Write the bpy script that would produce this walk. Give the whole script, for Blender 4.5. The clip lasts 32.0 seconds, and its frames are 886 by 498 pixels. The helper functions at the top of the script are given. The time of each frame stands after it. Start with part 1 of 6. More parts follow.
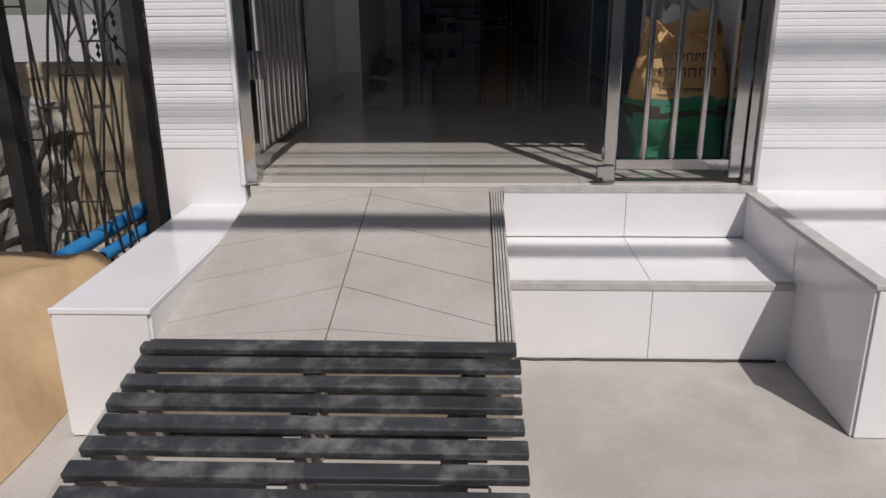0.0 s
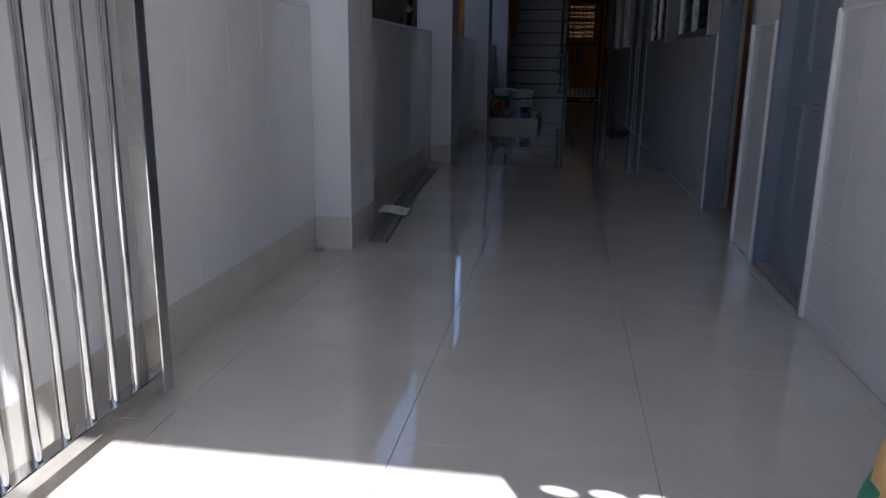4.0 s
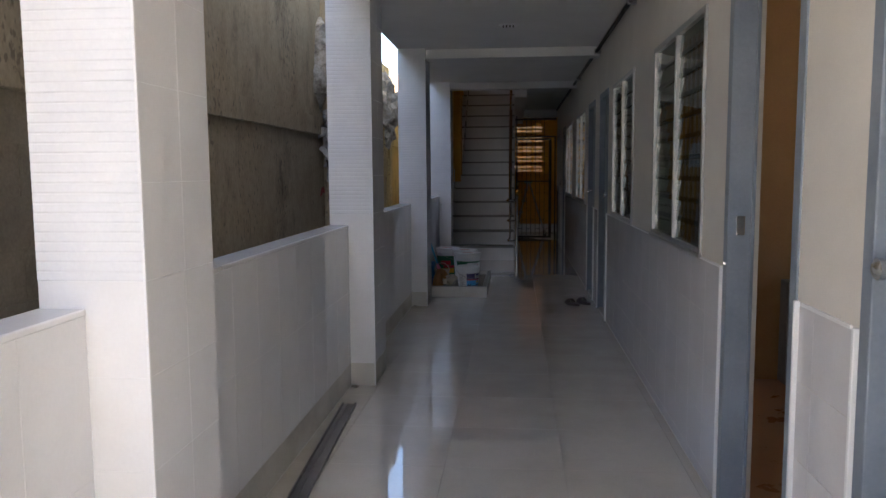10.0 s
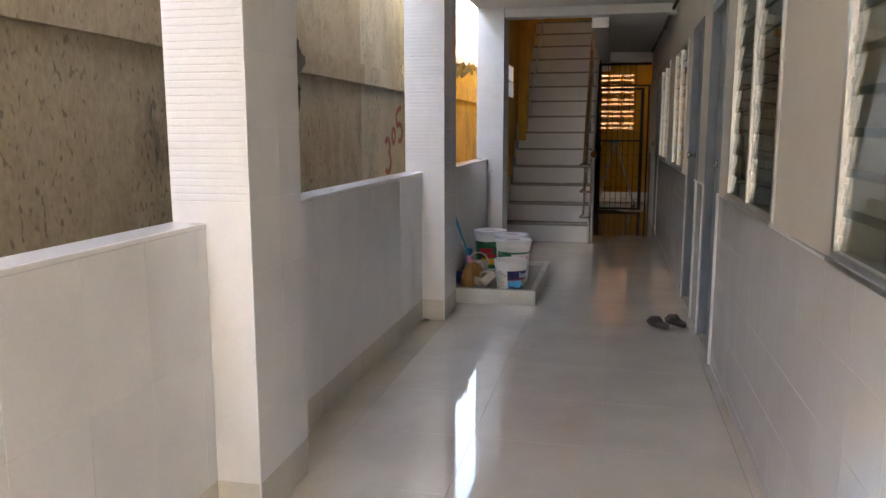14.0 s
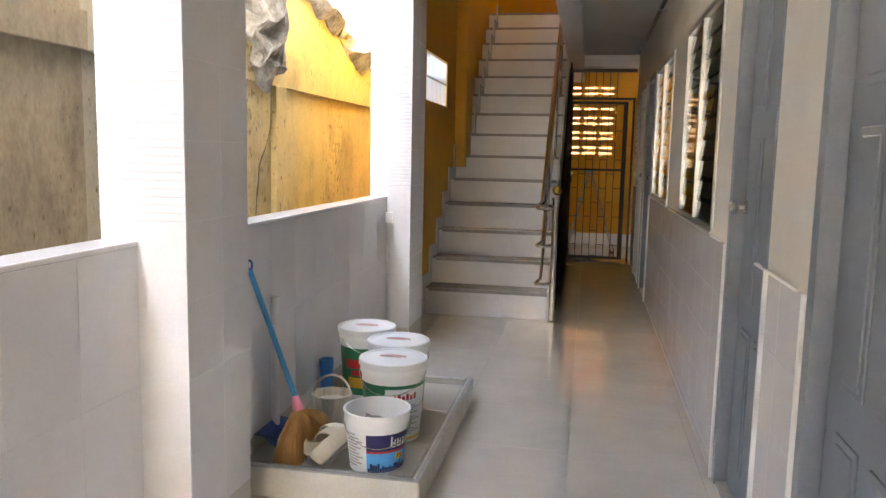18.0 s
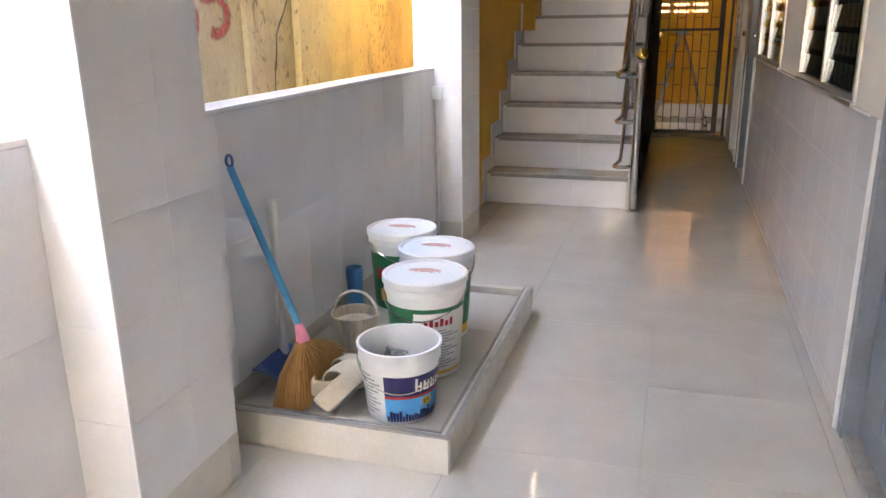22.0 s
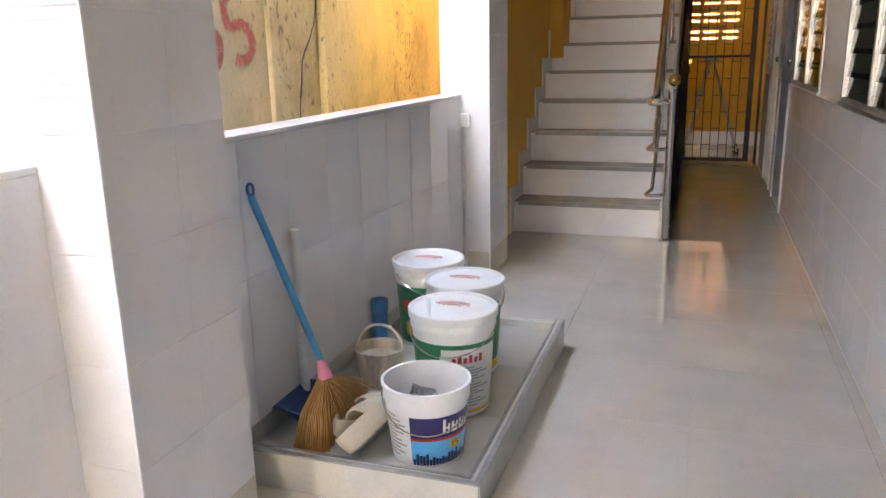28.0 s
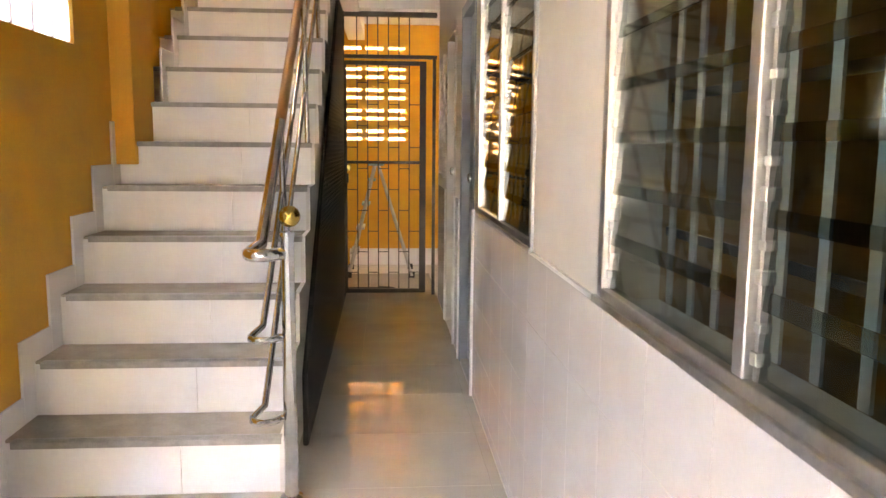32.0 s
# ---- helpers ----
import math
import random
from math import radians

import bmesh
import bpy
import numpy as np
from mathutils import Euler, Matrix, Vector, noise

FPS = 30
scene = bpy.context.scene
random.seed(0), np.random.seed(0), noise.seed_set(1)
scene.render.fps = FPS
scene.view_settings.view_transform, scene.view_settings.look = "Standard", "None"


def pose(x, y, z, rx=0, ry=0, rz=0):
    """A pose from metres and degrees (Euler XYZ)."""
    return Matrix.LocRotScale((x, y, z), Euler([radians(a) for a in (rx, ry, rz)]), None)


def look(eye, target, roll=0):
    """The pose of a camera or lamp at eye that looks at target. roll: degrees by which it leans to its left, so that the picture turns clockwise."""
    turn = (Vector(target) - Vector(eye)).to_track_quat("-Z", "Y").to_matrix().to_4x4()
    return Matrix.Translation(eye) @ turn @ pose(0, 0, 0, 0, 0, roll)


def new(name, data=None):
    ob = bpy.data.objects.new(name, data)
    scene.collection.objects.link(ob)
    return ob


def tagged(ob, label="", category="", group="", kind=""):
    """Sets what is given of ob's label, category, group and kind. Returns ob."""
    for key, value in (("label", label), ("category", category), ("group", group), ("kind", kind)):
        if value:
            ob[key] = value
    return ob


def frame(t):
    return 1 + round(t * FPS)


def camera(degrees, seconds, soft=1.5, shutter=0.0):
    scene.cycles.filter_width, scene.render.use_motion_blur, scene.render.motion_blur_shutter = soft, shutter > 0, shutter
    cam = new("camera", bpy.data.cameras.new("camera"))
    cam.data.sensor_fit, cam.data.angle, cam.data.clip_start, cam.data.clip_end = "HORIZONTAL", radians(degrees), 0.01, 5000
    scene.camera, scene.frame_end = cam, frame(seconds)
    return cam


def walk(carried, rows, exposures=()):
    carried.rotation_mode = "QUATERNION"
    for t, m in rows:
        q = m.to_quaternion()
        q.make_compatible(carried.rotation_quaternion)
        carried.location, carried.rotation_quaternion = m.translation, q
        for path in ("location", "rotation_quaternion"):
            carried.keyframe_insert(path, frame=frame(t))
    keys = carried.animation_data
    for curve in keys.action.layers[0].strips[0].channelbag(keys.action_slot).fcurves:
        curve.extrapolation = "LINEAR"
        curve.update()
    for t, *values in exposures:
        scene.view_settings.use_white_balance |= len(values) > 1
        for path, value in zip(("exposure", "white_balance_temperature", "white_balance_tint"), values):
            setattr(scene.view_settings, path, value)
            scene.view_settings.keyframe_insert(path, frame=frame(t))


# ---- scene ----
cam = camera(60.4, 32.0)
EXPOSURES = [(0.0, -0.65, 6250, 15), (1.0, -0.85, 6200, 15), (2.0, -0.6, 6100, 15), (3.0, -0.1, 6000, 15), (4.0, 1.3, 5700, 13), (4.5, 1.7, 5900, 14), (7.0, 2.75, 6500, 14), (9.0, 3.15, 6600, 13), (10.0, 3.15, 6700, 13), (11.0, 3.45, 7500, 15), (12.0, 3.85, 7900, 15), (13.0, 4.5, 8200, 15), (15.5, 5.2, 8700, 15), (16.0, 5.5, 8800, 15), (17.0, 6.0, 8900, 15), (18.0, 6.15, 9100, 15), (20.0, 6.15, 9400, 16), (21.0, 6.6, 9000, 16), (23.0, 6.43, 8500, 16), (28.0, 6.38, 8700, 16), (29.0, 6.45, 9600, 17), (30.0, 6.7, 9800, 18), (31.0, 7.2, 9900, 20), (32.0, 7.8, 9600, 20)]
PATH = [
    (0, (0.288, -1.807, 0.674), (0.211, 0.09, 0.044), -0.5),
    (0.5, (0.322, -1.744, 0.678), (0.25, 0.156, 0.056), -1.1),
    (1, (0.379, -1.521, 0.714), (0.293, 0.38, 0.1), -1.4),
    (1.5, (0.343, -1.24, 0.734), (0.251, 0.668, 0.142), -1.1),
    (2, (0.421, -0.911, 0.747), (0.307, 0.982, 0.109), -1.5),
    (2.5, (0.433, -0.583, 0.74), (0.238, 1.31, 0.125), -0.9),
    (3, (0.466, -0.252, 0.795), (0.224, 1.656, 0.247), -0.5),
    (3.5, (0.527, 0.076, 0.885), (0.249, 1.99, 0.375), 0.7),
    (4, (0.45, 0.352, 0.891), (0.155, 2.27, 0.407), 0.7),
    (4.5, (0.382, 0.605, 0.942), (0.025, 2.518, 0.481), -0.2),
    (6.5, (0.185, 1.16, 1.344), (-0.643, 2.966, 1.12), 1.8),
    (7, (0.21, 1.212, 1.451), (-0.511, 3.066, 1.239), 0.8),
    (7.5, (0.343, 1.328, 1.479), (-0.202, 3.244, 1.302), -0.8),
    (8, (0.329, 1.395, 1.466), (0.175, 3.381, 1.281), 1.4),
    (8.5, (0.232, 1.518, 1.495), (0.116, 3.509, 1.344), 0.5),
    (9, (0.294, 1.643, 1.469), (0.15, 3.629, 1.279), 0.2),
    (9.5, (0.457, 1.782, 1.497), (0.257, 3.762, 1.297), -0.6),
    (10, (0.449, 1.876, 1.483), (0.26, 3.857, 1.281), -0.4),
    (10.5, (0.401, 2.052, 1.464), (0.306, 4.038, 1.243), -0.1),
    (11, (0.434, 2.348, 1.401), (0.34, 4.329, 1.148), -0.1),
    (11.5, (0.504, 2.678, 1.415), (0.161, 4.628, 1.133), 0.0),
    (12, (0.534, 3.017, 1.407), (0.178, 4.956, 1.069), -0.7),
    (12.5, (0.678, 3.423, 1.387), (0.289, 5.352, 1.03), -0.7),
    (13, (0.719, 3.795, 1.424), (0.313, 5.723, 1.078), 0.2),
    (13.5, (0.698, 4.188, 1.447), (0.272, 6.116, 1.126), -0.1),
    (15.5, (0.725, 5.668, 1.436), (0.358, 7.615, 1.166), -0.0),
    (16, (0.694, 6.054, 1.456), (0.534, 8.033, 1.213), -0.8),
    (16.5, (0.734, 6.512, 1.419), (0.637, 8.491, 1.148), -0.1),
    (17, (0.728, 6.969, 1.412), (0.552, 8.934, 1.083), 0.9),
    (17.5, (0.708, 7.449, 1.435), (0.448, 9.412, 1.16), -1.3),
    (18, (0.728, 7.94, 1.435), (0.363, 9.891, 1.187), 1.2),
    (18.5, (0.69, 8.378, 1.406), (0.32, 10.316, 1.076), -0.3),
    (19, (0.695, 8.906, 1.479), (0.202, 10.831, 1.256), 0.9),
    (19.5, (0.669, 9.316, 1.48), (-0.001, 11.198, 1.377), 3.0),
    (20, (0.752, 9.384, 1.492), (0.043, 11.248, 1.339), 2.4),
    (20.5, (0.865, 9.293, 1.404), (0.06, 11.031, 0.827), 2.3),
    (21, (0.689, 9.139, 1.323), (0.151, 10.955, 0.68), 0.6),
    (21.5, (0.646, 8.912, 1.374), (0.124, 10.747, 0.776), 2.9),
    (22, (0.718, 8.763, 1.373), (0.163, 10.598, 0.805), -0.8),
    (22.5, (0.688, 8.646, 1.359), (0.197, 10.486, 0.751), 0.8),
    (23, (0.641, 8.541, 1.372), (0.189, 10.409, 0.819), 2.0),
    (23.5, (0.626, 8.523, 1.355), (0.192, 10.39, 0.785), 1.2),
    (24, (0.628, 8.519, 1.361), (0.194, 10.388, 0.797), 1.4),
    (24.5, (0.636, 8.51, 1.366), (0.196, 10.386, 0.831), 1.5),
    (25, (0.639, 8.503, 1.37), (0.194, 10.387, 0.869), 1.3),
    (25.5, (0.648, 8.498, 1.377), (0.198, 10.391, 0.914), 1.3),
    (27.5, (0.73, 8.708, 1.382), (0.157, 10.569, 0.926), -0.7),
    (28, (0.668, 8.877, 1.351), (0.046, 10.712, 0.856), -1.2),
    (28.5, (0.574, 9.147, 1.323), (0.185, 11.046, 0.829), -1.3),
    (29, (0.588, 9.519, 1.35), (0.206, 11.435, 0.923), -0.7),
    (29.5, (0.538, 9.868, 1.335), (0.32, 11.815, 0.933), 0.4),
    (30, (0.546, 10.201, 1.38), (0.47, 12.173, 1.05), -0.1),
    (30.5, (0.636, 10.452, 1.362), (0.543, 12.435, 1.115), -0.2),
    (31, (0.612, 10.792, 1.401), (0.598, 12.78, 1.186), 2.0),
    (31.5, (0.736, 11.175, 1.379), (0.843, 13.155, 1.119), 0.7),
    (32, (0.845, 11.547, 1.418), (0.998, 13.523, 1.15), 0.5),
]
walk(cam, [(t, look(eye, target, roll)) for t, eye, target, roll in PATH], EXPOSURES)

# ---- world and sun ----
SUN_FROM = Vector((0.338, -0.68, 1.0)).normalized()
world = bpy.data.worlds.new("world")
scene.world = world
world.use_nodes = True
sky = world.node_tree.nodes.new("ShaderNodeTexSky")
sky.sky_type, sky.sun_disc = "NISHITA", False
sky.sun_elevation = math.asin(SUN_FROM.z)
sky.sun_rotation = math.atan2(SUN_FROM.x, SUN_FROM.y)
world.node_tree.nodes["Background"].inputs["Strength"].default_value = 0.08
world.node_tree.links.new(sky.outputs[0], world.node_tree.nodes["Background"].inputs["Color"])
sun = new("sun", bpy.data.lights.new("sun", "SUN"))
sun.data.energy, sun.data.angle, sun.data.color = 5.0, radians(0.5), (1.0, 0.95, 0.88)
sun.matrix_world = look(SUN_FROM * 20, (0, 0, 0))

# ---- materials ----
def shader(name, rough=0.6, metal=0.0):
    m = bpy.data.materials.new(name)
    m.use_nodes = True
    b = m.node_tree.nodes["Principled BSDF"]
    b.inputs["Roughness"].default_value, b.inputs["Metallic"].default_value = rough, metal
    return m, m.node_tree, b


def surface(name, a, b, scale=6.0, rough=0.5, metal=0.0, bump=0.15, fine=90.0, stain=None, stain_scale=1.6, stain_amount=0.5, piece=0.0, stretch=(1, 1, 1), rough_var=0.12, fine_amt=0.35, speck=0.0):
    """Two tones mixed by broad noise, fine grain, optional stains, and a tone of its own for each piece."""
    m, tree, bsdf = shader(name, rough, metal)
    nodes, links = tree.nodes, tree.links
    co = nodes.new("ShaderNodeTexCoord")
    mp = nodes.new("ShaderNodeMapping")
    mp.inputs["Scale"].default_value = stretch
    # pieces share one pattern that runs on from piece to piece
    links.new(nodes.new("ShaderNodeNewGeometry").outputs["Position"] if piece else co.outputs["Object"], mp.inputs[0])
    broad = nodes.new("ShaderNodeTexNoise")
    broad.inputs["Scale"].default_value, broad.inputs["Detail"].default_value, broad.inputs["Roughness"].default_value = scale, 6, 0.6
    grain = nodes.new("ShaderNodeTexNoise")
    grain.inputs["Scale"].default_value, grain.inputs["Detail"].default_value = fine, 4
    for n in (broad, grain):
        links.new(mp.outputs[0], n.inputs["Vector"])
    add = nodes.new("ShaderNodeMath")
    add.operation = "MULTIPLY_ADD"
    add.inputs[1].default_value = fine_amt
    links.new(grain.outputs[0], add.inputs[0])
    links.new(broad.outputs[0], add.inputs[2])
    ramp = nodes.new("ShaderNodeValToRGB")
    ramp.color_ramp.elements[0].position, ramp.color_ramp.elements[1].position = 0.5, 0.85
    ramp.color_ramp.elements[0].color, ramp.color_ramp.elements[1].color = (*a, 1), (*b, 1)
    links.new(add.outputs[0], ramp.inputs[0])
    colour = ramp.outputs[0]
    if stain:
        blot = nodes.new("ShaderNodeTexNoise")
        blot.inputs["Scale"].default_value, blot.inputs["Detail"].default_value, blot.inputs["Roughness"].default_value = stain_scale, 8, 0.68
        links.new(mp.outputs[0], blot.inputs["Vector"])
        cut = nodes.new("ShaderNodeValToRGB")
        cut.color_ramp.elements[0].position, cut.color_ramp.elements[1].position = 0.5, 0.68
        cut.color_ramp.elements[1].color = (stain_amount, stain_amount, stain_amount, 1)
        links.new(blot.outputs[0], cut.inputs[0])
        mix = nodes.new("ShaderNodeMix")
        mix.data_type = "RGBA"
        mix.inputs["B"].default_value = (*stain, 1)
        for sock in mix.inputs:
            if sock.type == "RGBA" and sock.name == "B":
                sock.default_value = (*stain, 1)
        links.new(cut.outputs[0], mix.inputs[0])
        links.new(colour, mix.inputs[6])
        colour = mix.outputs[2]
    if speck:
        dots = nodes.new("ShaderNodeTexNoise")
        dots.inputs["Scale"].default_value, dots.inputs["Detail"].default_value = 34.0, 6
        zone = nodes.new("ShaderNodeTexNoise")
        zone.inputs["Scale"].default_value, zone.inputs["Detail"].default_value = 1.3, 3
        for n in (dots, zone):
            links.new(mp.outputs[0], n.inputs["Vector"])
        pile = nodes.new("ShaderNodeMath")
        pile.operation = "MULTIPLY_ADD"
        pile.inputs[1].default_value = 0.45
        links.new(zone.outputs[0], pile.inputs[0])
        links.new(dots.outputs[0], pile.inputs[2])
        edge = nodes.new("ShaderNodeValToRGB")
        edge.color_ramp.elements[0].position, edge.color_ramp.elements[1].position = 0.84, 0.92
        edge.color_ramp.elements[1].color = (speck, speck, speck, 1)
        links.new(pile.outputs[0], edge.inputs[0])
        mould = nodes.new("ShaderNodeMix")
        mould.data_type = "RGBA"
        mould.inputs[7].default_value = (0.03, 0.024, 0.018, 1)
        links.new(edge.outputs[0], mould.inputs[0])
        links.new(colour, mould.inputs[6])
        colour = mould.outputs[2]
    if piece:
        info = nodes.new("ShaderNodeObjectInfo")
        span = nodes.new("ShaderNodeMapRange")
        span.inputs[3].default_value, span.inputs[4].default_value = 1 - piece, 1 + piece * 0.4
        links.new(info.outputs["Random"], span.inputs[0])
        hsv = nodes.new("ShaderNodeHueSaturation")
        links.new(span.outputs[0], hsv.inputs["Value"])
        links.new(colour, hsv.inputs["Color"])
        colour = hsv.outputs[0]
    links.new(colour, bsdf.inputs["Base Color"])
    rr = nodes.new("ShaderNodeMapRange")
    rr.inputs[3].default_value, rr.inputs[4].default_value = max(0.02, rough - rough_var), min(1, rough + rough_var)
    links.new(broad.outputs[0], rr.inputs[0])
    links.new(rr.outputs[0], bsdf.inputs["Roughness"])
    if bump:
        bn = nodes.new("ShaderNodeBump")
        bn.inputs["Strength"].default_value, bn.inputs["Distance"].default_value = bump, 0.004
        links.new(add.outputs[0], bn.inputs["Height"])
        links.new(bn.outputs[0], bsdf.inputs["Normal"])
    return m


GLAZED = surface("white_wall_tile", (0.78, 0.77, 0.765), (0.84, 0.83, 0.825), 3, 0.12, bump=0.02, piece=0.01, rough_var=0.05)
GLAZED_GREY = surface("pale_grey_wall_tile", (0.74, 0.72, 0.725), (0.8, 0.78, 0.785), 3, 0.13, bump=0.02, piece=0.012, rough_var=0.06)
RIBBED = surface("ribbed_white_tile", (0.76, 0.76, 0.77), (0.84, 0.84, 0.84), 3, 0.18, bump=0.03, piece=0.02, rough_var=0.05)
FLOOR_TILE = surface("cream_floor_tile", (0.6, 0.56, 0.495), (0.69, 0.65, 0.58), 2.5, 0.035, bump=0.0, piece=0.012, rough_var=0.015, stain=(0.5, 0.46, 0.4), stain_amount=0.18)
FLOOR_TILE.node_tree.nodes["Principled BSDF"].inputs["Specular IOR Level"].default_value = 0.85
FLOOR_TILE.node_tree.nodes["Principled BSDF"].inputs["Coat Weight"].default_value = 0.6
FLOOR_TILE.node_tree.nodes["Principled BSDF"].inputs["Coat Roughness"].default_value = 0.05
TREAD = surface("beige_stair_tread", (0.36, 0.32, 0.27), (0.46, 0.42, 0.36), 5, 0.2, bump=0.02, piece=0.03)
BASE_TILE = surface("cream_skirting_tile", (0.6, 0.57, 0.5), (0.7, 0.67, 0.6), 4, 0.2, bump=0.02, piece=0.03)
WHITE_GROUT = surface("white_grout", (0.72, 0.71, 0.7), (0.79, 0.78, 0.77), 12, 0.5)
GROUT = surface("grout", (0.5, 0.47, 0.42), (0.6, 0.56, 0.5), 12, 0.85)
TRIM_WHITE = surface("white_plastic_trim", (0.78, 0.78, 0.78), (0.84, 0.84, 0.84), 5, 0.35, bump=0.02)
PAINT = surface("cream_wall_paint", (0.69, 0.65, 0.59), (0.77, 0.73, 0.67), 2, 0.7, bump=0.12, fine=140)
CEILING = surface("white_ceiling_paint", (0.7, 0.7, 0.69), (0.78, 0.78, 0.77), 1.5, 0.8, bump=0.1)
ORANGE = surface("yellow_orange_paint", (0.6, 0.29, 0.02), (0.72, 0.37, 0.03), 2, 0.6, bump=0.15, fine=120)
CONCRETE = surface("old_concrete", (0.27, 0.21, 0.135), (0.48, 0.4, 0.275), 2.2, 0.9, bump=0.6, fine=60, stain=(0.085, 0.06, 0.038), stain_scale=2.2, stain_amount=0.8, stretch=(1, 1, 0.5), speck=0.5)
CEMENT = surface("pale_cement_floor", (0.4, 0.37, 0.33), (0.52, 0.49, 0.45), 3, 0.75, bump=0.25, fine=120, stain=(0.33, 0.3, 0.26), stain_amount=0.6)
STEEL = surface("polished_stainless_steel", (0.5, 0.485, 0.47), (0.63, 0.62, 0.61), 8, 0.08, 1.0, bump=0.03, rough_var=0.06)
ALU = surface("brushed_aluminium", (0.42, 0.42, 0.415), (0.55, 0.55, 0.54), 10, 0.34, 1.0, bump=0.04)
DOOR_GREY = surface("blue_grey_door_paint", (0.2, 0.235, 0.28), (0.25, 0.29, 0.34), 5, 0.42, bump=0.05)
BLACK_IRON = surface("black_painted_iron", (0.012, 0.012, 0.013), (0.03, 0.028, 0.027), 12, 0.5, bump=0.1)
DARK_SLAT = surface("dark_plastic_slat", (0.028, 0.03, 0.033), (0.06, 0.063, 0.067), 9, 0.55, bump=0.2, stain=(0.3, 0.29, 0.27), stain_scale=9, stain_amount=0.5, piece=0.25)
NOSING = surface("grey_ribbed_nosing", (0.26, 0.25, 0.235), (0.36, 0.345, 0.32), 20, 0.5, bump=0.2)


PALE_NOSING = surface("pale_grey_ribbed_trim", (0.42, 0.41, 0.39), (0.54, 0.52, 0.5), 20, 0.5, bump=0.2)
YELLOW_LIT_PLASTER = surface("stained_plaster_with_yellow_light", (0.4, 0.35, 0.26), (0.56, 0.5, 0.38), 2.4, 0.88, bump=0.5, fine=60, stain=(0.2, 0.16, 0.1), stain_scale=3.0, stain_amount=0.5, stretch=(1, 1, 0.6), speck=0.6)
BLOCK = surface("grey_concrete_block", (0.24, 0.195, 0.135), (0.4, 0.335, 0.25), 5, 0.92, bump=0.8, fine=70, stain=(0.11, 0.09, 0.065), stain_scale=2.5, stain_amount=0.7, piece=0.03)
RUBBLE = surface("broken_mortar", (0.16, 0.14, 0.11), (0.5, 0.47, 0.42), 9, 0.95, bump=1.0, fine=50)
ROOM_PAINT = surface("tan_room_paint", (0.42, 0.25, 0.11), (0.5, 0.31, 0.15), 2, 0.7, bump=0.1)
ROOM_FLOOR = surface("brown_room_floor", (0.3, 0.15, 0.07), (0.38, 0.2, 0.1), 3, 0.3, bump=0.03)
GREY_BOARD = surface("grey_laminate_board", (0.2, 0.19, 0.19), (0.26, 0.25, 0.25), 4, 0.5, bump=0.05)
BRASS = surface("polished_brass", (0.55, 0.36, 0.09), (0.66, 0.45, 0.13), 6, 0.18, 1.0, bump=0.03)
CHROME = surface("satin_chrome", (0.6, 0.6, 0.6), (0.7, 0.7, 0.7), 9, 0.22, 1.0, bump=0.02)
PVC_BLUE = surface("blue_plastic_pipe", (0.02, 0.17, 0.42), (0.04, 0.24, 0.52), 7, 0.4, bump=0.05)
TEAL = surface("faded_teal_plastic", (0.2, 0.36, 0.36), (0.3, 0.46, 0.45), 4, 0.6, bump=0.1)
WHITE_PLASTIC = surface("white_bucket_plastic", (0.76, 0.76, 0.75), (0.84, 0.84, 0.83), 5, 0.35, bump=0.04, stain=(0.6, 0.57, 0.52), stain_scale=5, stain_amount=0.35)
LABEL_GREEN = surface("green_printed_label", (0.01, 0.16, 0.07), (0.02, 0.22, 0.1), 6, 0.4, bump=0.02)
LABEL_NAVY = surface("navy_printed_label", (0.02, 0.015, 0.09), (0.035, 0.025, 0.13), 6, 0.4, bump=0.02)
LABEL_CYAN = surface("sky_blue_printed_label", (0.05, 0.38, 0.75), (0.08, 0.47, 0.85), 6, 0.4, bump=0.02)
LABEL_RED = surface("red_print", (0.5, 0.02, 0.03), (0.6, 0.04, 0.05), 6, 0.45, bump=0.02)
FADED_RED = surface("faded_red_print", (0.6, 0.3, 0.27), (0.74, 0.5, 0.46), 60, 0.5, bump=0.02)
LABEL_YELLOW = surface("yellow_print", (0.7, 0.42, 0.03), (0.8, 0.5, 0.06), 6, 0.45, bump=0.02)
INK = surface("dark_print", (0.03, 0.025, 0.02), (0.06, 0.05, 0.04), 8, 0.7, bump=0.02)
GREY_INK = surface("grey_print", (0.3, 0.3, 0.3), (0.42, 0.42, 0.42), 8, 0.6, bump=0.02)
GRAFFITI = surface("red_spray_paint", (0.42, 0.04, 0.05), (0.6, 0.16, 0.14), 25, 0.8, bump=0.05, fine=200)
# the paint thins out towards the edges of each stroke
_n, _l = GRAFFITI.node_tree.nodes, GRAFFITI.node_tree.links
_uv, _split, _far, _thin, _dust, _mul = (_n.new("ShaderNode" + k) for k in ("UVMap", "SeparateXYZ", "Math", "MapRange", "TexNoise", "Math"))
_far.operation, _mul.operation, _thin.interpolation_type = "PINGPONG", "MULTIPLY", "SMOOTHSTEP"
_far.inputs[1].default_value = 0.5
_thin.inputs[1].default_value, _thin.inputs[2].default_value = 0.0, 0.3
_dust.inputs["Scale"].default_value, _dust.inputs["Detail"].default_value = 14, 5
_l.new(_uv.outputs[0], _split.inputs[0])
_l.new(_split.outputs[1], _far.inputs[0])
_l.new(_far.outputs[0], _thin.inputs[0])
_l.new(_thin.outputs[0], _mul.inputs[0])
_fade = _n.new("ShaderNodeMapRange")
_fade.inputs[1].default_value, _fade.inputs[2].default_value, _fade.inputs[3].default_value, _fade.inputs[4].default_value = 0.3, 0.65, 0.35, 0.95
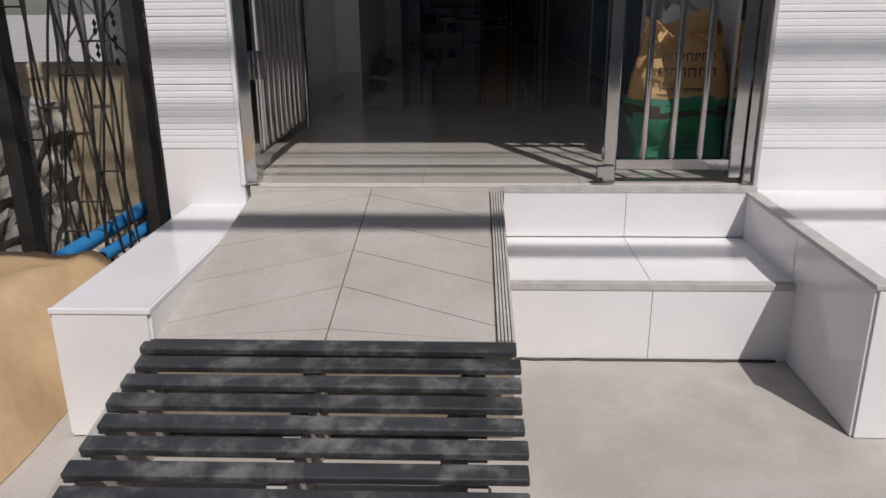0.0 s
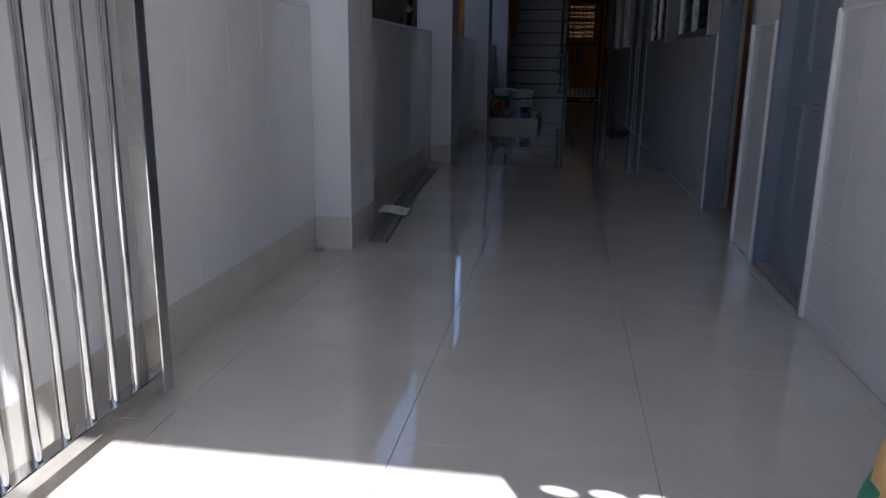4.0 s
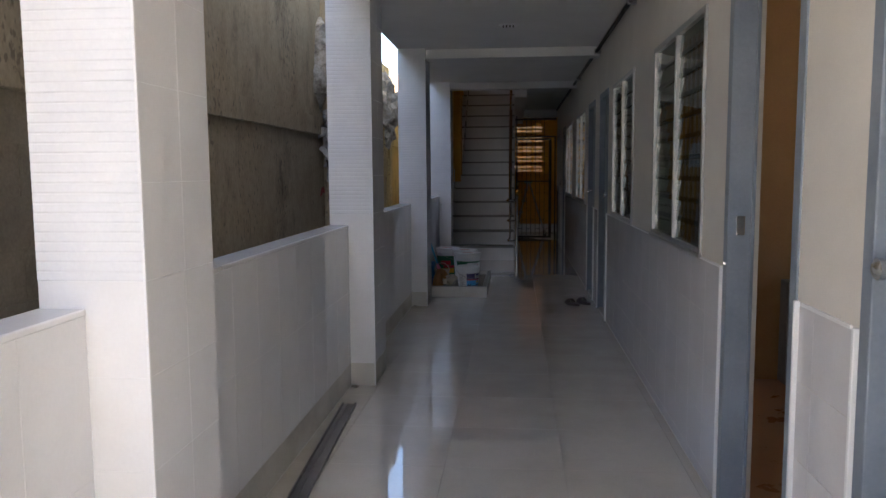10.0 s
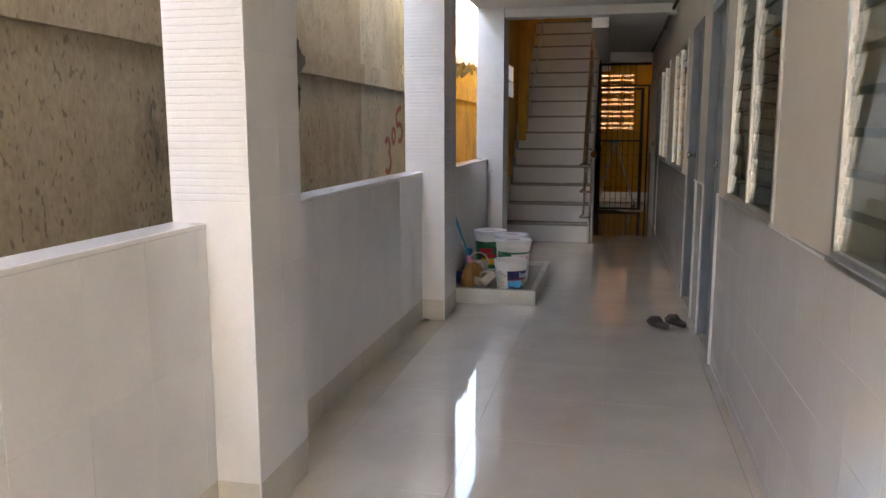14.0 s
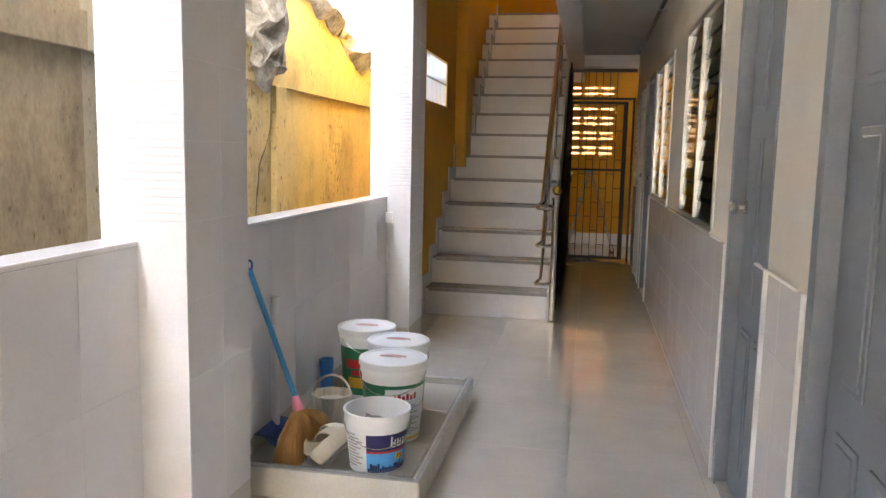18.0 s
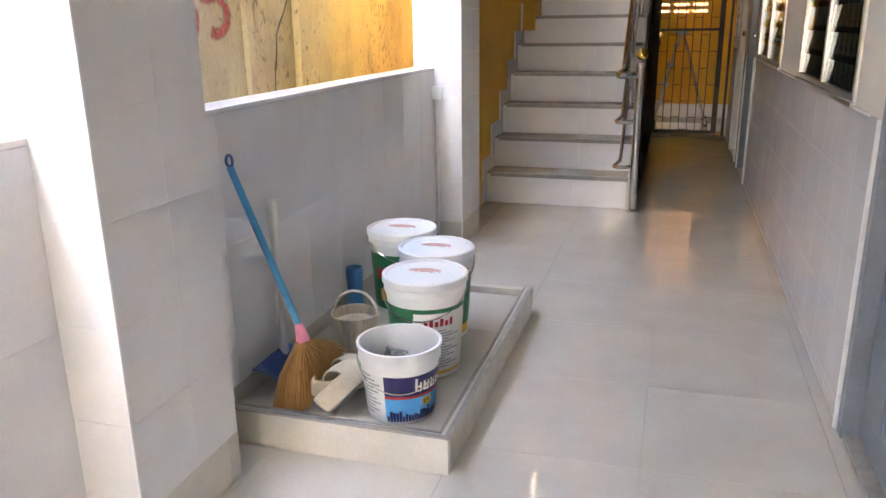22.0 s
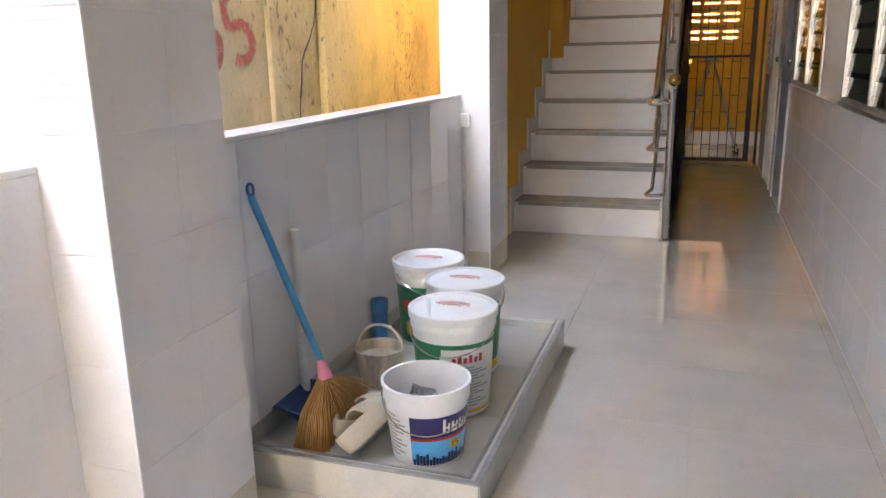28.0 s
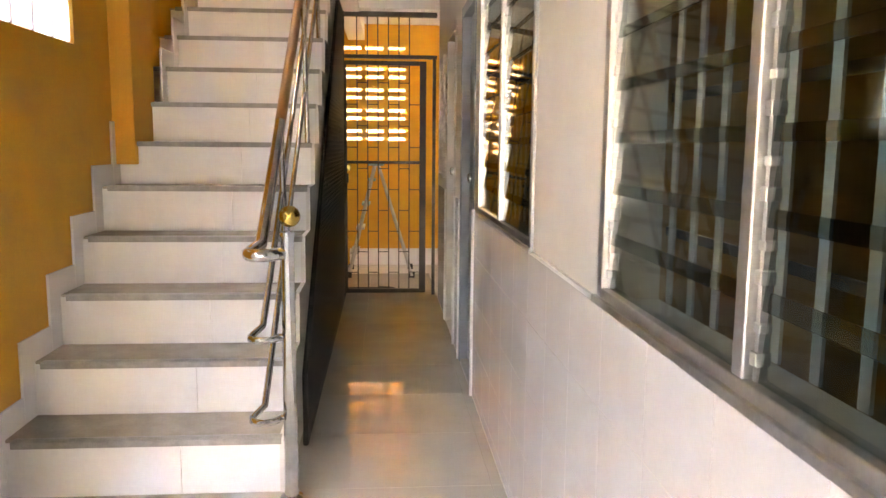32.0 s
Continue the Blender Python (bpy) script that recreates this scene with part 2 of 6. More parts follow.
_l.new(_dust.outputs[0], _fade.inputs[0])
_l.new(_fade.outputs[0], _mul.inputs[1])
_l.new(_mul.outputs[0], _n["Principled BSDF"].inputs["Alpha"])
_fade.name = "cover"
FAINT_RED = GRAFFITI.copy()
FAINT_RED.name = "worn_red_spray_paint"
FAINT_RED.node_tree.nodes["cover"].inputs[3].default_value, FAINT_RED.node_tree.nodes["cover"].inputs[4].default_value = 0.0, 0.4
STRAW = surface("straw_broom_fibre", (0.34, 0.16, 0.05), (0.5, 0.27, 0.1), 30, 0.8, bump=0.5, fine=200, stretch=(1, 1, 0.1), piece=0.15)
BROOM_BLUE = surface("blue_plastic_handle", (0.02, 0.22, 0.42), (0.04, 0.3, 0.52), 6, 0.4, bump=0.05)
PAN_BLUE = surface("dark_blue_dustpan_plastic", (0.015, 0.06, 0.2), (0.03, 0.1, 0.28), 6, 0.45, bump=0.05)
PINK = surface("pink_plastic", (0.75, 0.2, 0.32), (0.85, 0.3, 0.42), 6, 0.45, bump=0.05)
BEIGE_FOAM = surface("beige_foam_rubber", (0.5, 0.42, 0.31), (0.6, 0.52, 0.4), 6, 0.75, bump=0.1)
BROWN_RUBBER = surface("brown_rubber_sandal", (0.07, 0.05, 0.045), (0.13, 0.1, 0.09), 9, 0.7, bump=0.15)
MUD = surface("dried_paint_on_pail", (0.48, 0.41, 0.31), (0.66, 0.58, 0.46), 14, 0.7, bump=0.4, stain=(0.12, 0.11, 0.12), stain_scale=8, stain_amount=0.8, stretch=(1, 1, 0.25))
KRAFT = surface("brown_kraft_paper", (0.4, 0.24, 0.1), (0.52, 0.34, 0.16), 8, 0.75, bump=0.4, fine=40)
SACK_GREEN = surface("green_printed_sack", (0.02, 0.14, 0.085), (0.04, 0.2, 0.12), 8, 0.6, bump=0.3, fine=40, stain=(0.1, 0.2, 0.15), stain_scale=6, stain_amount=0.5)
WHITE_SACK = surface("white_woven_sack", (0.6, 0.6, 0.6), (0.72, 0.72, 0.72), 8, 0.6, bump=0.3, fine=120)
TARP_TAN = surface("tan_plastic_sheet", (0.5, 0.34, 0.18), (0.62, 0.45, 0.27), 3, 0.5, bump=0.3, fine=30)
PAPER = surface("white_paper", (0.7, 0.7, 0.68), (0.8, 0.8, 0.78), 8, 0.8, bump=0.05)
RAG = surface("pale_grey_rag", (0.16, 0.155, 0.15), (0.42, 0.41, 0.4), 10, 0.9, bump=0.6, fine=60)
PVC_WHITE = surface("white_pvc", (0.68, 0.67, 0.63), (0.78, 0.77, 0.74), 5, 0.45, bump=0.08)
DARK_CABLE = surface("black_cable", (0.01, 0.01, 0.011), (0.02, 0.02, 0.02), 8, 0.6, bump=0.05)
BROWN_RAIL = surface("varnished_brown_rail", (0.3, 0.13, 0.04), (0.42, 0.21, 0.08), 10, 0.3, bump=0.05, stretch=(1, 0.2, 0.2))
SASH_WHITE = surface("white_window_paint", (0.62, 0.6, 0.57), (0.72, 0.7, 0.67), 5, 0.5, bump=0.05)
TAN_RENDER = surface("tan_rendered_wall", (0.3, 0.2, 0.11), (0.38, 0.27, 0.16), 2, 0.85, bump=0.2)
OPPOSITE = surface("street_facade_plaster", (0.35, 0.34, 0.32), (0.48, 0.47, 0.45), 1.5, 0.85, bump=0.2)


def yellow_bounce(m, start, end, tone):
    """Tints and brightens the colour for yellow light that grows gradually along the wall."""
    tree = m.node_tree
    nodes, links = tree.nodes, tree.links
    bsdf = nodes["Principled BSDF"]
    colour = bsdf.inputs["Base Color"].links[0].from_socket
    co = nodes.new("ShaderNodeTexCoord")
    sep = nodes.new("ShaderNodeSeparateXYZ")
    links.new(co.outputs["Object"], sep.inputs[0])
    patch = nodes.new("ShaderNodeTexNoise")
    patch.inputs["Scale"].default_value, patch.inputs["Detail"].default_value = 2.0, 5
    links.new(co.outputs["Object"], patch.inputs["Vector"])
    add = nodes.new("ShaderNodeMath")
    add.operation = "MULTIPLY_ADD"
    add.inputs[1].default_value = 1.2
    links.new(patch.outputs[0], add.inputs[0])
    links.new(sep.outputs["Y"], add.inputs[2])
    span = nodes.new("ShaderNodeMapRange")
    span.inputs[1].default_value, span.inputs[2].default_value = start + 0.6, end + 0.6
    span.inputs[4].default_value = 0.9
    links.new(add.outputs[0], span.inputs[0])
    mix = nodes.new("ShaderNodeMix")
    mix.data_type, mix.blend_type = "RGBA", "MULTIPLY"
    mix.inputs[7].default_value = (*tone, 1)
    links.new(span.outputs[0], mix.inputs[0])
    bright = nodes.new("ShaderNodeMix")
    bright.data_type = "RGBA"
    links.new(span.outputs[0], bright.inputs[0])
    links.new(colour, bright.inputs[6])
    lift = nodes.new("ShaderNodeHueSaturation")
    lift.inputs["Value"].default_value = 1.35
    links.new(colour, lift.inputs["Color"])
    links.new(lift.outputs[0], bright.inputs[7])
    links.new(bright.outputs[2], mix.inputs[6])
    links.new(mix.outputs[2], bsdf.inputs["Base Color"])


# yellow bounced light is put into the plaster's colour here
yellow_bounce(YELLOW_LIT_PLASTER, 11.57, 13.46, (0.97, 0.75, 0.24))


def glass(name, tint, rough=0.03, ior=1.45, gloss=0.5):
    m, tree, b = shader(name, rough)
    b.inputs["Base Color"].default_value = (*tint, 1)
    b.inputs["Specular IOR Level"].default_value = gloss
    b.inputs["Transmission Weight"].default_value, b.inputs["IOR"].default_value = 1.0, ior
    return m


GLASS = glass("greenish_louvre_glass", (0.5, 0.58, 0.56), 0.02, 1.22, 0.15)
GLASS_BLOCK, tree, coat = shader("frosted_glass_block", 0.15)
coat.inputs["Base Color"].default_value = (0.75, 0.79, 0.79, 1)
thru, blend = tree.nodes.new("ShaderNodeBsdfTranslucent"), tree.nodes.new("ShaderNodeMixShader")
thru.inputs[0].default_value, blend.inputs[0].default_value = (0.93, 0.96, 0.96, 1), 0.8
tree.links.new(coat.outputs[0], blend.inputs[1])
tree.links.new(thru.outputs[0], blend.inputs[2])
tree.links.new(blend.outputs[0], tree.nodes["Material Output"].inputs[0])


# ---- building helpers ----
def slab(bm, x0, x1, y0, y1, z0, z1, bevel=0.0):
    start = len(bm.verts)
    made = bmesh.ops.create_cube(bm, size=1.0)["verts"]
    for v in made:
        v.co = Vector((x0 + (v.co.x + 0.5) * (x1 - x0), y0 + (v.co.y + 0.5) * (y1 - y0), z0 + (v.co.z + 0.5) * (z1 - z0)))
    if bevel:
        edges = list({e for v in made for e in v.link_edges})
        bmesh.ops.bevel(bm, geom=edges, offset=bevel, segments=2, profile=0.5, affect="EDGES", clamp_overlap=True)
    return bm


SITE = Matrix()                   # place and size of the group being built


def site(x, y, z, sx=1.0, sy=1.0, sz=1.0):
    """A group's own axes: its origin and its scale along x, y and z."""
    return Matrix.Translation((x, y, z)) @ Matrix.Diagonal((sx, sy, sz, 1.0))


def mesh_of(name, bm, material, smooth=False, local=False):
    me = bpy.data.meshes.new(name)
    if not local:
        bm.transform(SITE)
    bmesh.ops.recalc_face_normals(bm, faces=bm.faces)
    bm.to_mesh(me)
    bm.free()
    me.materials.append(material)
    if smooth:
        for p in me.polygons:
            p.use_smooth = True
        me.set_sharp_from_angle(angle=radians(38))
    return me


def part(name, bm, material, parent=None, label="", smooth=False):
    ob = new(name, mesh_of(name, bm, material, smooth))
    ob.parent = parent
    if label:
        tagged(ob, label)
    return ob


def base(name, x, y, z, label, category, group="", kind=""):
    """An empty at a thing's base."""
    ob = new(name)
    ob.location = SITE @ Vector((x, y, z))
    bpy.context.view_layer.update()
    return tagged(ob, label, category, group, kind)


def under(ob, parent):
    """Parents ob, built in world coordinates, to an empty that stands elsewhere."""
    ob.parent = parent
    ob.matrix_parent_inverse = Matrix.Translation(-Vector(parent.location))
    return ob


def wpart(name, bm, material, parent, label="", smooth=False):
    return under(part(name, bm, material, None, label, smooth), parent)


def boxes(*rows, bevel=0.0):
    bm = bmesh.new()
    for r in rows:
        slab(bm, *r, bevel=bevel)
    return bm


def structure(name, bm, material, label, category, smooth=False):
    return tagged(part(name, bm, material, None, label, smooth), label, category, kind="structure")


def piece(name, mesh, at, parent, turn=(0, 0, 0)):
    ob = new(name, mesh)
    ob.matrix_world = SITE @ pose(*at, *turn)
    ob.parent = parent
    return ob


def tube(bm, pts, r, n=10, closed=False, caps=True):
    """A round tube along points."""
    pts = [Vector(p) for p in pts]
    rings, count = [], len(pts)
    side = None
    for i, p in enumerate(pts):
        a = pts[i - 1] if (i or closed) else p
        b = pts[(i + 1) % count] if (i < count - 1 or closed) else p
        d = (b - a).normalized()
        if side is None:
            side = d.orthogonal().normalized()
        side = (side - d * side.dot(d)).normalized()
        up = d.cross(side)
        rr = r[i] if isinstance(r, (list, tuple)) else r
        rings.append([bm.verts.new(p + (side * math.cos(2 * math.pi * k / n) + up * math.sin(2 * math.pi * k / n)) * rr) for k in range(n)])
    for i in range(count if closed else count - 1):
        a, b = rings[i], rings[(i + 1) % count]
        for k in range(n):
            bm.faces.new((a[k], a[(k + 1) % n], b[(k + 1) % n], b[k]))
    if caps and not closed:
        bm.faces.new(rings[0][::-1])
        bm.faces.new(rings[-1])
    return bm


def tubes(paths, r, n=10, closed=False):
    bm = bmesh.new()
    for p in paths:
        tube(bm, p, r, n, closed)
    return bm


def lathe(profile, n=32, at=(0, 0, 0), bm=None):
    """Spins (radius, height) pairs round a vertical axis."""
    bm = bm or bmesh.new()
    rings = []
    for r, z in profile:
        if r < 1e-5:
            rings.append([bm.verts.new((at[0], at[1], at[2] + z))])
        else:
            rings.append([bm.verts.new((at[0] + r * math.cos(2 * math.pi * k / n), at[1] + r * math.sin(2 * math.pi * k / n), at[2] + z)) for k in range(n)])
    for a, b in zip(rings, rings[1:]):
        for k in range(n):
            q = [a[k % len(a)], a[(k + 1) % len(a)], b[(k + 1) % len(b)], b[k % len(b)]]
            q = list(dict.fromkeys(q))
            if len(q) > 2:
                bm.faces.new(q)
    return bm


def band(r0, r1, z0, z1, a0, a1, at, n=24, out=0.0008):
    """A printed band on a round pail, from angle a0 to a1 in degrees."""
    bm = bmesh.new()
    low, high = [], []
    for k in range(n + 1):
        a = radians(a0 + (a1 - a0) * k / n)
        low.append(bm.verts.new((at[0] + (r0 + out) * math.cos(a), at[1] + (r0 + out) * math.sin(a), at[2] + z0)))
        high.append(bm.verts.new((at[0] + (r1 + out) * math.cos(a), at[1] + (r1 + out) * math.sin(a), at[2] + z1)))
    for k in range(n):
        bm.faces.new((low[k], low[k + 1], high[k + 1], high[k]))
    return bm


def prism(outline, z0, z1, to):
    """Extrudes a 2D outline; to(u, v, w) gives the place."""
    bm = bmesh.new()
    a = [bm.verts.new(to(u, v, z0)) for u, v in outline]
    b = [bm.verts.new(to(u, v, z1)) for u, v in outline]
    bm.faces.new(a[::-1])
    bm.faces.new(b)
    for k in range(len(a)):
        j = (k + 1) % len(a)
        bm.faces.new((a[k], a[j], b[j], b[k]))
    return bm


def rough_up(bm, amount, scale, seed=0.0):
    for v in bm.verts:
        v.co += noise.noise_vector(v.co * scale + Vector((seed, seed, seed))) * amount
    return bm


def sheet(nu, nv, place):
    """A grid of quads; place(u, v) with u and v from 0 to 1."""
    bm = bmesh.new()
    g = [[bm.verts.new(place(i / nu, j / nv)) for j in range(nv + 1)] for i in range(nu + 1)]
    for i in range(nu):
        for j in range(nv):
            bm.faces.new((g[i][j], g[i + 1][j], g[i + 1][j + 1], g[i][j + 1]))
    return bm


def thicken(bm, d):
    bmesh.ops.recalc_face_normals(bm, faces=bm.faces)
    bmesh.ops.solidify(bm, geom=bm.faces[:] + bm.edges[:] + bm.verts[:], thickness=d)
    return bm


TILES = {}


def tile_mesh(material, sx, sy, sz, name="tile"):
    """A chamfered tile about its own middle, shared by all of its size."""
    key = (material.name, round(sx, 3), round(sy, 3), round(sz, 3))
    if key not in TILES:
        bm = slab(bmesh.new(), -sx / 2, sx / 2, -sy / 2, sy / 2, -sz / 2, sz / 2)
        bmesh.ops.bevel(bm, geom=bm.edges[:], offset=0.0005, segments=1, affect="EDGES")
        TILES[key] = mesh_of(name, bm, material, local=True)
    return TILES[key]


def ribbed_mesh(w, h, key="ribbed"):
    """A glazed tile facing -y with horizontal ribs."""
    k = (key, round(w, 3), round(h, 3))
    if k not in TILES:
        rows = max(2, round(h / 0.026))
        pts = []
        for i in range(rows):
            z0, z1 = -h / 2 + h * i / rows, -h / 2 + h * (i + 1) / rows
            pts += [(-0.0038, z0 + 0.0005), (-0.0054, z0 + 0.004), (-0.005, z1 - 0.004), (-0.0038, z1 - 0.0005)]
        outline = pts + [(0.006, h / 2), (0.006, -h / 2)]
        bm = prism(outline, -w / 2, w / 2, lambda u, v, q: (q, u, v))
        TILES[k] = mesh_of("ribbed_tile", bm, RIBBED, local=True)
    return TILES[k]


def tile_x(parent, material, x, y0, y1, z0, z1, w, h, facing, from_top=False, gap=0.001, rows=None):
    """Tiles on a wall of constant x; facing is 1 or -1."""
    zs = rows or []
    if not rows:
        z = z1 if from_top else z0
        zs = [z]
        while (z - z0 > 0.02) if from_top else (z1 - z > 0.02):
            z = max(z0, z - h) if from_top else min(z1, z + h)
            zs.append(z)
        zs = sorted(zs)
    for a, b in zip(zs, zs[1:]):
        y = y0
        while y1 - y > 0.015:
            e = min(y1, y + w)
            piece("tile", tile_mesh(material, 0.006, e - y - gap, b - a - gap), (x - facing * 0.003, (y + e) / 2, (a + b) / 2), parent)
            y = e


def tile_y(parent, material, y, x0, x1, zs, w, facing, gap=0.001, ribbed_from=9.0):
    """Tiles on a wall of constant y; facing is 1 or -1."""
    for a, b in zip(zs, zs[1:]):
        x = x0
        while x1 - x > 0.015:
            e = min(x1, x + w)
            mesh = ribbed_mesh(e - x - gap, b - a - gap) if a >= ribbed_from else tile_mesh(material, e - x - gap, 0.006, b - a - gap)
            piece("tile", mesh, ((x + e) / 2, y - facing * 0.003, (a + b) / 2), parent)
            x = e


# ---- plan ----
XL, XLO = -0.691, -0.82           # parapet, inner and outer face
XP = -0.52                        # pillars' corridor face
XR, XRO = 1.342, 1.482            # right wall
YF = 0.991                        # front edge of the raised floor
YG = 18.75                       # gate at the corridor's end
YE = 20.6                        # end wall
CEIL, BEAM = 2.8, 2.7
SILL = 1.07
LOWS = [1.127, 1.125, 1.137, 1.122]  # parapet height, bay by bay
PILLARS = [3.777, 7.0, 10.155, 13.283]
PDEEP = 0.455
RISE, RUN, STEP0, STEPS = 0.2373, 0.30, 14.56, 14
XS0, XS1 = -0.68, 0.42           # stairs
GROUND = -0.451
DOORS = [(3.15, 3.91), (4.36, 5.22), (9.43, 10.16), (10.66, 11.41), (15.75, 16.5), (16.9, 17.65)]
WINDOWS = [(5.62, 6.96), (7.82, 9.06), (11.84, 13.24), (14.05, 15.53)]
DOOR_TOP, WIN_TOP = 2.28, 2.255
XN = -1.36                        # neighbour's wall, in its group
FRONT = site(-0.068, -1.537, 0, 1.026, 1.062, 0.95)
NEIGHBOUR = site(-0.05, -1.6358, 0, 1, 1.11, 1)
F0, G0 = 2.38, GROUND / 0.95      # floor edge and ground in the front group

# ---- structure ----
structure("ground", boxes((-60, 60, -60, 60, GROUND - 0.3, GROUND)), CEMENT, "pale worn cement ground outside", "ground")
floor = structure("floor", boxes((-0.56, 1.32, YF + 0.004, 1.06, GROUND + 0.004, -0.008), (XLO, 4.6, 1.06, 22.0, GROUND + 0.004, -0.008)), GROUT, "corridor floor laid with polished cream tiles", "floor")
BAYS = list(zip([YF + 0.4] + [y + PDEEP for y in PILLARS], PILLARS, LOWS))
low = structure("wall_low", boxes(*[(XLO, XL - 0.001, a, b, GROUND + 0.004, z - 0.02) for a, b, z in BAYS]), WHITE_GROUT, "white tiled parapet wall along the corridor", "wall")
for n, (a, b, z) in enumerate(BAYS):
    structure("parapet_cap_%d" % (n + 1), boxes((XLO - 0.004, XL + 0.003, a, b, z - 0.02, z), bevel=0.005), GLAZED, "white tiled cap of the parapet wall", "trim")

spans = sorted([(a, b, 0.0, DOOR_TOP) for a, b in DOORS] + [(a, b, SILL, WIN_TOP) for a, b in WINDOWS])
bm = bmesh.new()
y = YF + 0.4
for a, b, z0, z1 in spans:
    slab(bm, XR + 0.001, XRO, y, a, 0, 2.95)
    if z0 > 0:
        slab(bm, XR + 0.001, XRO, a, b, 0, z0)
    slab(bm, XR + 0.001, XRO, a, b, z1, 2.95)
    y = b
slab(bm, XR + 0.001, XRO, y, 18.6, 0, 2.95)
east = structure("wall_east", bm, PAINT, "cream painted wall with grey tiled wainscot", "wall")

structure("ceiling", boxes((XLO, 4.6, -0.05, 13.742, CEIL, CEIL + 0.18), (0.58, 4.6, 13.742, 22.0, CEIL, CEIL + 0.18)), CEILING, "white painted ceiling slab", "ceiling")
for n, y in enumerate(PILLARS):
    structure("beam_%d" % (n + 1), boxes((XP - 0.01, XR + 0.003, y + 0.08, y + 0.3, BEAM, CEIL - 0.002), bevel=0.004), CEILING, "white painted ceiling beam", "beam")
structure("beam_stair", boxes((0.43, 0.62, 13.852, 22.0, 2.62, 2.98), bevel=0.004), CEILING, "white painted beam beside the stair opening", "beam")
structure("beam_gate", boxes((0.622, XR + 0.003, YG - 0.12, YG + 0.12, 2.64, CEIL - 0.002), bevel=0.004), CEILING, "white painted beam above the gate", "beam")

pillars = []
for n, y in enumerate(PILLARS):
    p = structure("pillar_%d" % (n + 1), boxes((XLO, XP - 0.001, y + 0.001, y + PDEEP - 0.002, GROUND + 0.004, CEIL - 0.002)), TRIM_WHITE, "square pillar clad in white glazed tiles", "pillar")
    pillars.append(p)

GB = (14.52, 15.53, 1.9, 2.325)   # glass blocks
LIGHT_GAP = (16.8, 17.4, 4.2, 4.75)           # unseen opening, added to let daylight into the stairwell
# upper storey, roof and the walls that close the place
structure("wall_upper", boxes((XLO, XLO + 0.14, -0.05, LIGHT_GAP[0], CEIL + 0.18, 5.8), (XLO, XLO + 0.14, LIGHT_GAP[1], 22, CEIL + 0.18, 5.8), (XLO, XLO + 0.14, LIGHT_GAP[0], LIGHT_GAP[1], CEIL + 0.18, LIGHT_GAP[2]), (XLO, XLO + 0.14, LIGHT_GAP[0], LIGHT_GAP[1], LIGHT_GAP[3], 5.8), (XLO + 0.14, 4.6, -0.05, 0.1, CEIL + 0.18, 5.8)), PAINT, "cream wall of the upper storey", "wall")
structure("roof", boxes((XLO - 0.1, 4.7, -0.2, 22.2, 5.8, 5.95)), CEILING, "flat roof slab", "roof")
structure("wall_stair_right", boxes((0.43, 0.56, 13.852, 22, 2.98, 5.8)), ORANGE, "yellow-orange painted wall of the upper stairwell", "wall")
structure("wall_stair_top", boxes((XLO + 0.14, 0.43, 13.742, 13.852, 2.98, 5.8)), ORANGE, "yellow-orange painted wall of the upper stairwell", "wall")

# left stairwell wall with the glass block opening and the added daylight gap upstairs
structure("wall_stair", boxes((XLO, XS0, 13.742, GB[0], 0, CEIL + 0.18), (XLO, XS0, GB[1], 22, 0, CEIL + 0.18), (XLO, XS0, GB[0], GB[1], 0, GB[2]), (XLO, XS0, GB[0], GB[1], GB[3], CEIL + 0.18)), ORANGE, "yellow-orange painted stairwell wall", "wall")
structure("wall_stair_lining", boxes((XLO + 0.144, XS0, 13.862, LIGHT_GAP[0], CEIL + 0.184, 5.79), (XLO + 0.144, XS0, LIGHT_GAP[1], 21.9, CEIL + 0.184, 5.79), (XLO + 0.144, XS0, LIGHT_GAP[0], LIGHT_GAP[1], CEIL + 0.184, LIGHT_GAP[2]), (XLO + 0.144, XS0, LIGHT_GAP[0], LIGHT_GAP[1], LIGHT_GAP[3], 5.79)), ORANGE, "yellow-orange painted stairwell wall upstairs", "wall")
structure("pilaster", boxes((XS0 - 0.01, -0.56, 16.01, 16.42, 1.3, 5.79), bevel=0.004), ORANGE, "yellow-orange painted pilaster in the stairwell", "pillar")
structure("wall_landing", boxes((XS0, 0.43, 19.5, 19.58, 3.0, 5.79)), ORANGE, "yellow-orange painted wall behind the upper landing", "wall")
structure("landing", boxes((XS0, XS1 + 0.02, STEP0 + STEPS * RUN, 19.5, STEPS * RISE - 0.16, STEPS * RISE)), GLAZED, "white tiled upper landing", "floor")

# end wall with slotted vent blocks
bm = bmesh.new()
slots = []
VX = (0.375, 0.63, 0.885)
for r in range(5):
    for dz in (0.0, 0.09):
        for x in VX:
            slots.append((x, x + 0.205, 1.475 + r * 0.237 + dz, 1.475 + r * 0.237 + dz + 0.04))
zs = sorted({z for q in slots for z in q[2:]})
slab(bm, XLO, VX[0], YE, YE + 0.1, 0, 5.8)
slab(bm, 1.09, 4.6, YE, YE + 0.1, 0, 5.8)
slab(bm, VX[0], 1.09, YE, YE + 0.1, 0, zs[0])
slab(bm, VX[0], 1.09, YE, YE + 0.1, zs[-1], 5.8)
for a, b in zip(zs, zs[1:]):
    if any(abs(q[2] - a) < 1e-6 for q in slots):
        for x in VX[:2]:
            slab(bm, x + 0.205, x + 0.255, YE, YE + 0.1, a, b)
    else:
        slab(bm, VX[0], 1.09, YE, YE + 0.1, a, b)
structure("wall_end", bm, ORANGE, "yellow-orange end wall with slotted vent blocks", "wall")
